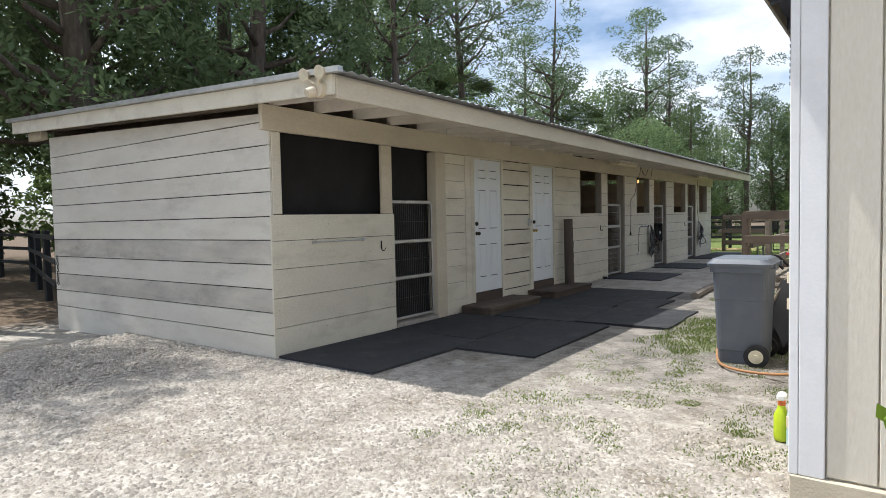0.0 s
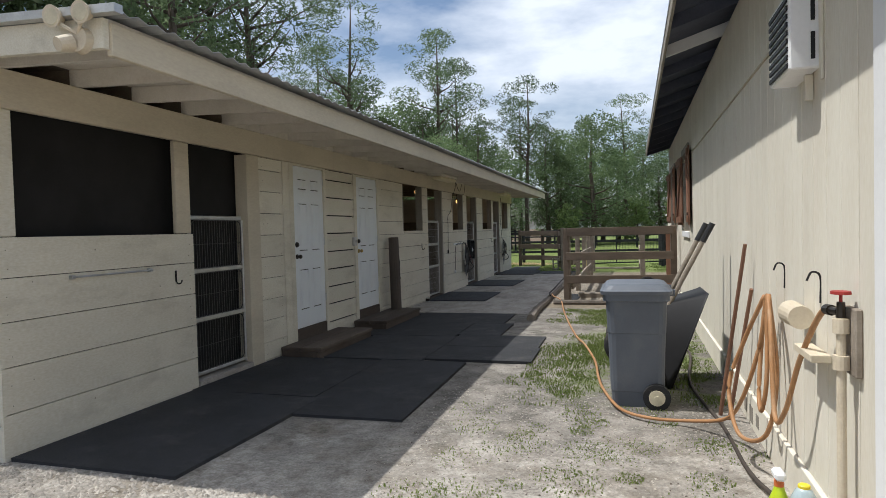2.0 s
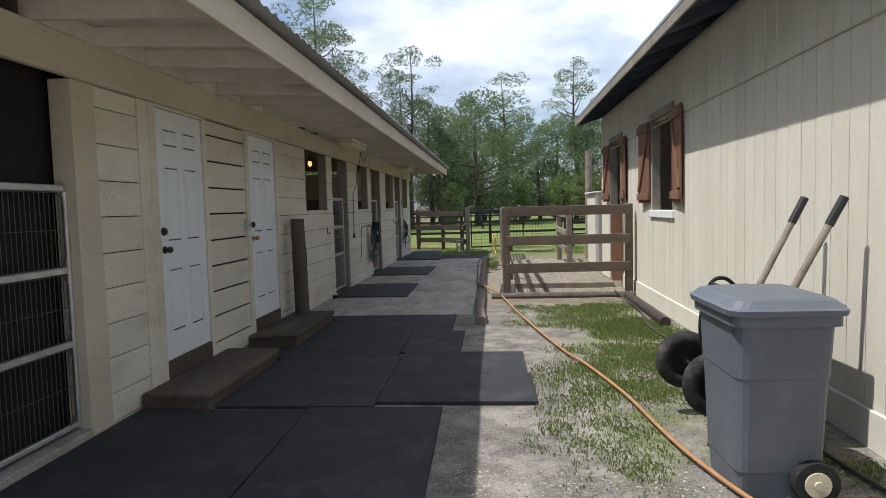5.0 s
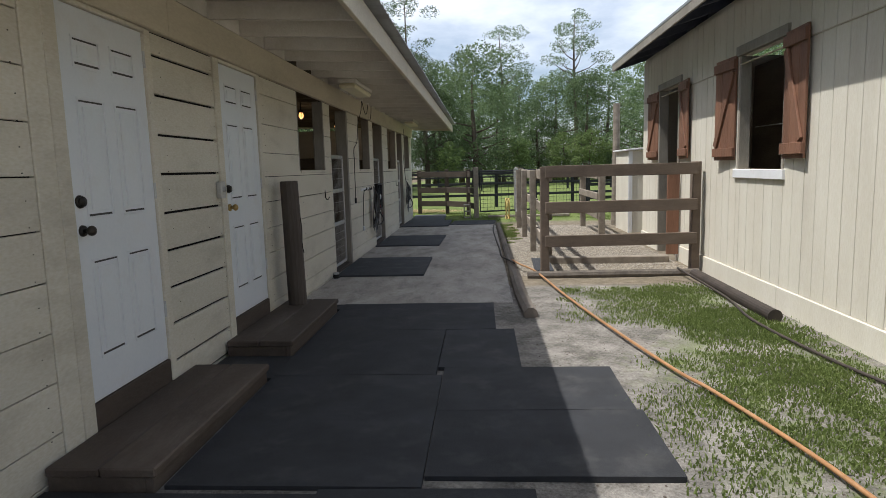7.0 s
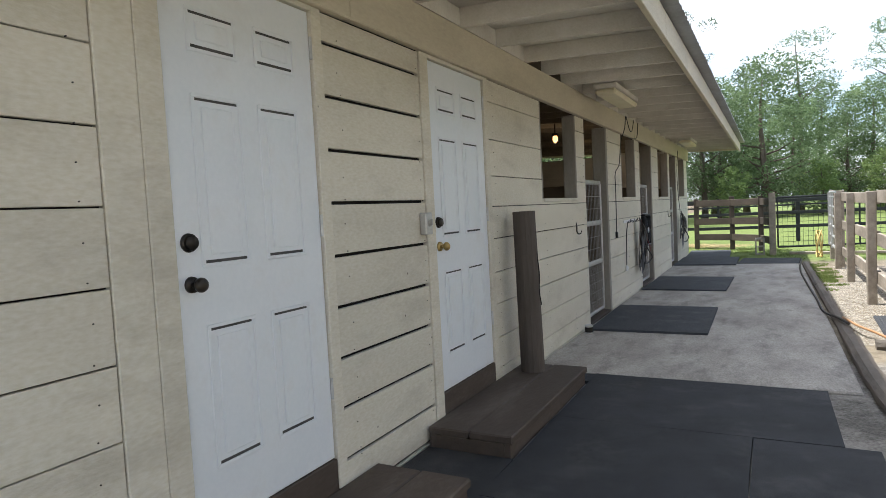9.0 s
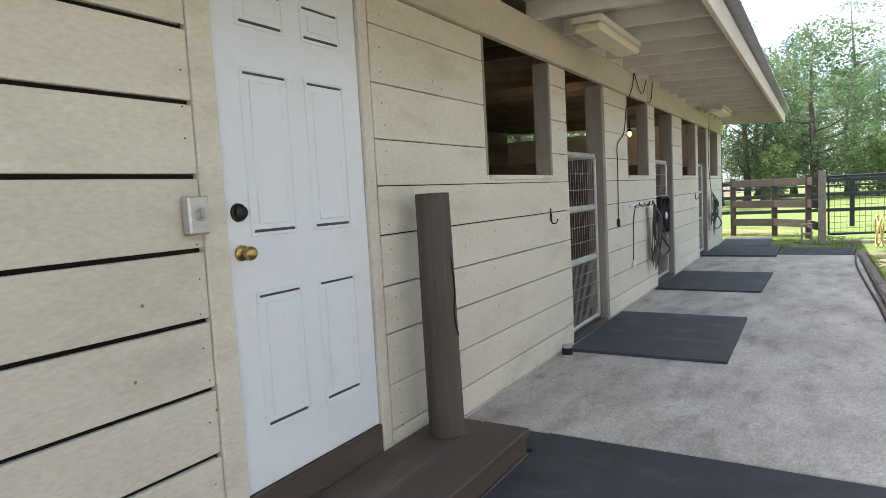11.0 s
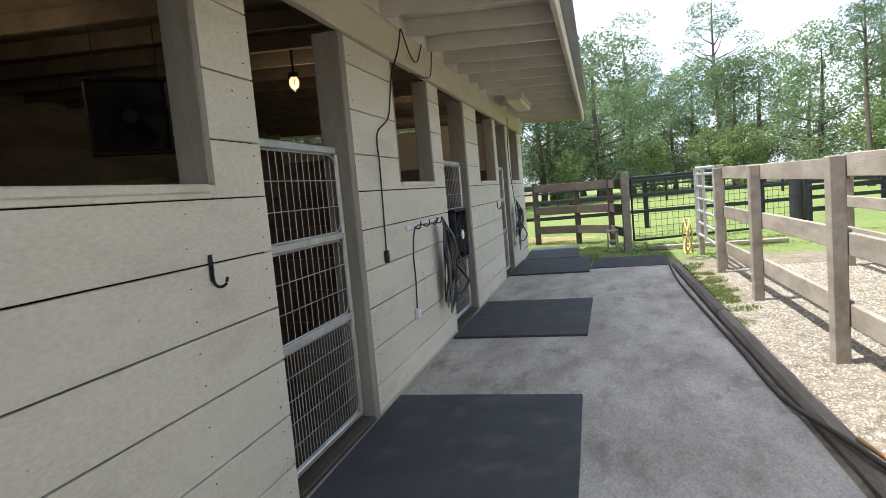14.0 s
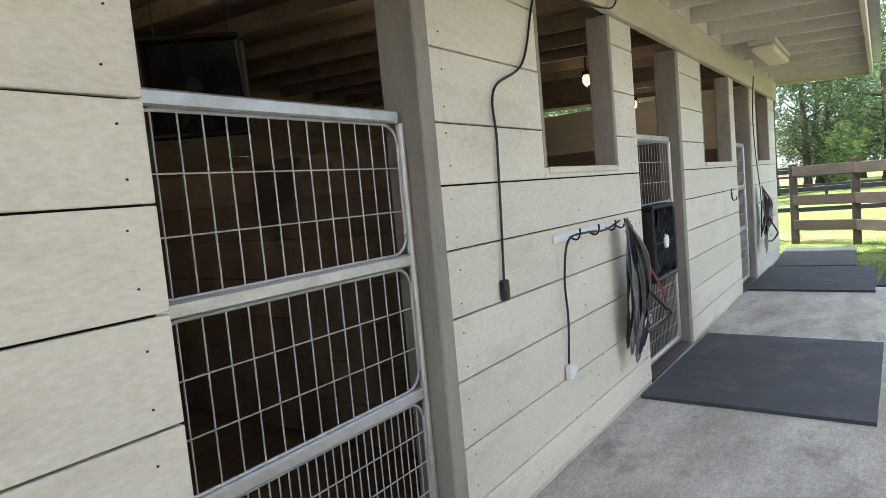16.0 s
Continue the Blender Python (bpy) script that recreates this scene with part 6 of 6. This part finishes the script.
box(bm, 4.605, 0.085, 0.228, 4.655, 0.18, 0.27, 0.012)
part("trigger_head", bm, "whitetrim", sb)
wb = thing("plastic_bottle", "clear bluish plastic bottle with yellow cap on sand", "bottle", (4.72, 0.07, -0.022))
part("bottle_body", lathe(NB(), (4.72, 0.07, -0.022), ((0.052, 0), (0.056, 0.02), (0.056, 0.12), (0.05, 0.13), (0.056, 0.15), (0.055, 0.19), (0.035, 0.23), (0.022, 0.245))), "palebottle", wb, "", True)
part("bottle_label", lathe(NB(), (4.72, 0.07, -0.025), ((0.0565, 0), (0.0568, 0.01), (0.0568, 0.085), (0.0565, 0.09))), "labelblue", wb, "pale blue paper label")
part("cap", lathe(NB(), (4.72, 0.07, 0.20), ((0.026, 0), (0.026, 0.03), (0.022, 0.034))), "yellow", wb, "yellow cap")

# ---- hanging plant by the gable ----
M["geranium"] = leafmat("geranium_leaves", (0.26, 0.40, 0.05), (0.16, 0.27, 0.03), 0.4)
M["petal"] = leafmat("red_petals", (0.55, 0.05, 0.07), (0.4, 0.03, 0.05), 0.3)
pt = thing("potted_plant", "bright green flower with red blooms in a tall clay pot", "plant", (5.32, -1.65, -0.03))
bm = NB()
lathe(bm, (5.32, -1.65, -0.04), ((0.10, 0), (0.11, 0.02), (0.14, 0.33), (0.155, 0.34), (0.155, 0.38)))
part("pot", bm, "orange", pt)
bm = NB()
for k in range(5):
    tube(bm, spline([(5.32, -1.65, 0.32), (5.31 + 0.03 * math.cos(k * 1.3), -1.65 + 0.03 * math.sin(k * 1.3), 0.58), (5.31 + 0.10 * math.cos(k * 1.3), -1.65 + 0.10 * math.sin(k * 1.3), 0.74)], 5), 0.005, 6)
part("stems", bm, "geranium", pt)
v, f = leaf_cloud([((5.31, -1.65, 0.68), (0.13, 0.13, 0.13)), ((5.25, -1.65, 0.78), (0.06, 0.06, 0.05))], 90, 0.075, 5, 0.0, 0.9)
ob = new("leaves", cloud_mesh("leaves", v, f, "geranium"))
ob.parent, ob.matrix_parent_inverse = pt, pt.matrix_basis.inverted()
v, f = leaf_cloud([((5.22, -1.67, 0.66), (0.03, 0.03, 0.03)), ((5.34, -1.78, 0.74), (0.03, 0.03, 0.03))], 40, 0.03, 6, 0.0, 0.9)
ob = new("blooms", cloud_mesh("blooms", v, f, "petal"))
ob.parent, ob.matrix_parent_inverse = pt, pt.matrix_basis.inverted()


# ---- two-wheeled cart tipped up against the wall ----
def garden_cart():
    a = radians(20)
    up, out = Vector((math.sin(a), 0, math.cos(a))), Vector((math.cos(a), 0, -math.sin(a)))
    P = Vector((4.0, 3.05, 0.6))

    def W(L, s, z):
        return P - up * L + Vector((0, 1, 0)) * s + out * z
    c = thing("garden_cart", "black two-wheeled garden cart tipped up against the wall", "cart", (4.3, 3.05, -0.02))
    bm = NB()
    lo = [(-0.2, -0.22), (0.3, -0.2), (0.3, 0.2), (-0.2, 0.22)]
    hi = [(-0.42, -0.33), (0.56, -0.31), (0.56, 0.31), (-0.42, 0.33)]
    A = [bm.verts.new(W(L, s, 0.22)) for L, s in lo]
    B = [bm.verts.new(W(L, s, 0.52)) for L, s in hi]
    C = [bm.verts.new(W(L * 1.05, s * 1.06, 0.53)) for L, s in hi]
    D = [bm.verts.new(W(L * 0.96, s * 0.95, 0.51)) for L, s in hi]
    E = [bm.verts.new(W(L * 0.95, s * 0.95, 0.235)) for L, s in lo]
    for p, q in ((A, B), (B, C), (C, D), (D, E)):
        for i in range(4):
            j = (i + 1) % 4
            bm.faces.new((p[i], p[j], q[j], q[i]))
    bm.faces.new(A[::-1])
    bm.faces.new(E)
    bmesh.ops.bevel(bm, geom=list(bm.edges), offset=0.012, segments=2, affect="EDGES")
    part("tray", bm, "blackplastic", c, "", True)
    for s in (-0.2, 0.2):
        bm = NB()
        tube(bm, [W(0.3, s, 0.20), W(-0.3, s * 1.05, 0.275), W(-0.6, s * 1.1, 0.312), W(-1.0, s * 1.15, 0.362)], 0.021, 10)
        h = part("handle", bm, "fence2", c, "weathered wooden handle")
        bm = NB()
        tube(bm, [W(-0.84, s * 1.13, 0.342), W(-1.02, s * 1.152, 0.364)], 0.026, 10)
        part("grip", bm, "blackplastic", h, "black rubber grip")
        bm = NB()
        tube(bm, spline([W(0.3, s, 0.19), W(0.0, s, 0.02), W(-0.28, s, -0.02), W(-0.36, s, 0.06), W(-0.3, s, 0.2)], 5), 0.013, 8)
        part("leg_frame", bm, "iron", c)
    bm = NB()
    tube(bm, [W(-0.3, -0.2, -0.015), W(-0.3, 0.2, -0.015)], 0.013, 8)
    part("cross_bar", bm, "iron", c)
    bm = NB()
    tube(bm, [W(0.25, -0.36, 0.04), W(0.25, 0.36, 0.04)], 0.012, 8)
    part("axle", bm, "iron", c)
    for s in (-0.30, 0.30):
        o = W(0.25, s, 0.04)
        bm = NB()
        R_, r_ = 0.145, 0.055
        rg = []
        for i in range(28):
            t_ = i * math.tau / 28
            rg.append([bm.verts.new(o + Vector((math.cos(t_) * (R_ + r_ * math.cos(u)), r_ * math.sin(u), math.sin(t_) * (R_ + r_ * math.cos(u))))) for u in np.linspace(0, math.tau, 11)[:-1]])
        for i in range(28):
            for k in range(10):
                bm.faces.new((rg[i][k], rg[(i + 1) % 28][k], rg[(i + 1) % 28][(k + 1) % 10], rg[i][(k + 1) % 10]))
        w = part("tyre", bm, "tyre", c, "dusty black rubber tyre", True)
        bm = NB()
        cyl(bm, o + Vector((0, -0.02, 0)), o + Vector((0, 0.02, 0)), 0.1, None, 20)
        cyl(bm, o + Vector((0, -0.045, 0)), o + Vector((0, 0.045, 0)), 0.025, None, 12)
        part("rim", bm, "iron", w)


garden_cart()

# ---- things at the walk's end ----
cb = thing("cinder_block", "grey concrete block on end by the gate post", "block", (1.6, 18.75, 0))
bm = NB()
for q in ((0, 0, 0.03, 0.4), (0.17, 0, 0.2, 0.4), (0.03, 0, 0.17, 0.03), (0.03, 0.185, 0.17, 0.215), (0.03, 0.37, 0.17, 0.4)):
    box(bm, 1.50 + q[0], 18.66, -0.03 + q[1], 1.50 + q[2], 18.84, -0.03 + q[3], 0.004)
part("block_body", bm, "concrete", cb)
bm = NB()
box(bm, 2.2, 18.5, -0.01, 4.5, 18.62, 0.05, 0.008)
single("plank_board", bm, "fence2", "loose grey plank lying in the grass", "plank")


# ---- loose ground cover ----
def scatter_blades(name, spots, per, h, seed, material, label):
    rs = np.random.RandomState(seed)
    vs, fs = [], []
    for x, y, rad, dens in spots:
        for _ in range(int(per * dens)):
            a, d = rs.rand() * math.tau, rad * math.sqrt(rs.rand())
            px, py = x + d * math.cos(a), y + d * math.sin(a)
            t = rs.rand() * math.tau
            hh = h * (0.4 + rs.rand())
            lx, ly = rs.normal(0, 0.5) * hh, rs.normal(0, 0.5) * hh
            w = 0.0035 + 0.003 * rs.rand()
            wx, wy = math.cos(t) * w, math.sin(t) * w
            b = len(vs)
            vs += [(px - wx, py - wy, -0.04), (px + wx, py + wy, -0.04), (px + lx * 0.4 + wx * 0.7, py + ly * 0.4 + wy * 0.7, hh * 0.7 - 0.03), (px + lx, py + ly, hh - 0.03), (px + lx * 0.4 - wx * 0.7, py + ly * 0.4 - wy * 0.7, hh * 0.7 - 0.03)]
            fs.append((b, b + 1, b + 2, b + 3, b + 4))
    me = bpy.data.meshes.new(name)
    me.from_pydata(vs, [], fs)
    me.materials.append(M[material])
    return tagged(new(name, me), label, "grass", kind="stuff")


gr = random.Random(5)
spots = []
for _ in range(420):
    y = gr.uniform(2.2, 8.1)
    x = gr.triangular(2.9, 4.85, 4.25)
    if noise.noise(Vector((x * 0.9, y * 0.9, 5))) > -0.28 + 0.35 * max(0, 3.6 - x) and not (3.75 < x < 4.5 and 1.9 < y < 2.75):
        spots.append((x, y, gr.uniform(0.10, 0.34), gr.uniform(0.35, 1.0)))
weeds = [(gr.uniform(2.7, 4.6), gr.uniform(-1.4, 2.2), gr.uniform(0.08, 0.26), gr.uniform(0.2, 0.7)) for _ in range(70)]
for _ in range(40):
    spots.append((gr.uniform(2.5, 2.75), gr.uniform(12.5, 16.5), gr.uniform(0.06, 0.15), gr.uniform(0.3, 0.8)))
for _ in range(110):
    spots.append((gr.uniform(-1.5, 6), gr.uniform(17.2, 21.5), gr.uniform(0.2, 0.5), gr.uniform(0.6, 1.5)))
scatter_blades("grass_tufts", spots, 170, 0.022, 8, "grass", "short green weeds and grass tufts in the sand")
scatter_blades("sparse_weeds", weeds, 240, 0.012, 12, "grass", "thin flat weeds growing through pale sand")


def gravel(name, areas, seed, label, material="stone"):
    """Small angular stones, half sunk; areas: x0, y0, x1, y1, count, size."""
    rs = np.random.RandomState(seed)
    vs, fs = [], []
    base = np.array([(1, 0, 0), (-0.9, 0.2, 0), (0.1, 1, 0), (-0.1, -1, 0.1), (0.1, 0.1, 0.7), (0, 0, -0.5)])
    tri_ = [(0, 2, 4), (2, 1, 4), (1, 3, 4), (3, 0, 4)]
    for x0, y0, x1, y1, cnt, size in areas:
        for _ in range(cnt):
            px, py = x0 + (x1 - x0) * rs.rand(), y0 + (y1 - y0) * rs.rand()
            s = size * (0.45 + 0.9 * rs.rand())
            t = rs.rand() * math.tau
            c_, s_ = math.cos(t), math.sin(t)
            v = base * (1 + 0.35 * rs.rand(6, 1)) * s
            b = len(vs)
            z = -0.030 + 0.012 * noise.noise(Vector((px * 0.6, py * 0.6, 3)))
            for q in v:
                vs.append((px + q[0] * c_ - q[1] * s_, py + q[0] * s_ + q[1] * c_, z + q[2]))
            fs += [tuple(b + i for i in k_) for k_ in tri_]
    me = bpy.data.meshes.new(name)
    me.from_pydata(vs, [], fs)
    me.materials.append(M[material])
    return tagged(new(name, me), label, "gravel", kind="stuff")


gravel("yard_gravel", ((-3.0, -3.4, 5.4, 0.0, 34000, 0.014), (2.4, 0.0, 4.85, 2.5, 2500, 0.007)), 4, "pale crushed limestone gravel spread over the yard")
gravel("pen_gravel", ((2.85, 8.95, 4.85, 16.0, 26000, 0.010), (2.52, 9.0, 2.85, 13.6, 5000, 0.008)), 6, "coarse pale gravel covering the pen", "penstone")
gravel("leaf_debris", ((2.4, -1.5, 4.85, 8.2, 1800, 0.006), (-2.5, -2.5, 4.5, -0.2, 700, 0.006), (0.1, 7.4, 2.2, 16, 120, 0.008)), 9, "brown leaf crumbs and twigs scattered on the ground", "bark")

# straw spilled on the grass at the barn's end
v, f = leaf_cloud([((0.5, 21.5, 0.02), (1.0, 0.7, 0.05)), ((-0.3, 21.9, 0.02), (0.8, 0.6, 0.06))], 2600, 0.16, 77, 0.0, 0.06, 0.0)
v[:, 2] = np.maximum(v[:, 2] * 0.4, -0.01)
M["straw"] = leafmat("straw", (0.52, 0.42, 0.24), (0.36, 0.28, 0.15), 0.2)
tagged(new("straw_litter", cloud_mesh("straw_litter", v, f, "straw")), "dry yellow straw scattered on the ground", "straw", kind="stuff")


# ---- ridged mat lying on the gravel beside the pen fence ----
bm = NB()
turn = Matrix.Translation((2.90, 9.82, -0.02)) @ Matrix.Rotation(math.radians(-2), 4, "Z")
box(bm, -0.13, -0.6, 0.0, 0.13, 0.6, 0.018, 0.004, turn)
for k in range(9):
    x = -0.112 + k * 0.028
    box(bm, x - 0.007, -0.59, 0.0175, x + 0.007, 0.59, 0.026, 0.0, turn)
single("ridged_mat", bm, "mat2", "grey ridged rubber mat lying on gravel by a fence", "mat")

# the second barn stands slightly askew to the stable
TURN = Matrix.Translation((4.89, 8.0, 0)) @ Matrix.Rotation(radians(-0.69), 4, "Z") @ Matrix.Translation((-4.89, -8.0, 0))
BARN = ("wall_right", "wall_gable", "floor_barn", "roof_barn", "shutter", "window_1", "door_2", "wall_tap", "backing_block", "hose_hanger",
        "tool_handle", "rag", "air_conditioner")
for ob in list(scene.objects):
    if ob.parent is None and (ob.name.startswith(BARN) or (ob.name.startswith("wall_hook") and ob.get("group") == "barn hooks")):
        ob.matrix_basis = TURN @ ob.matrix_basis
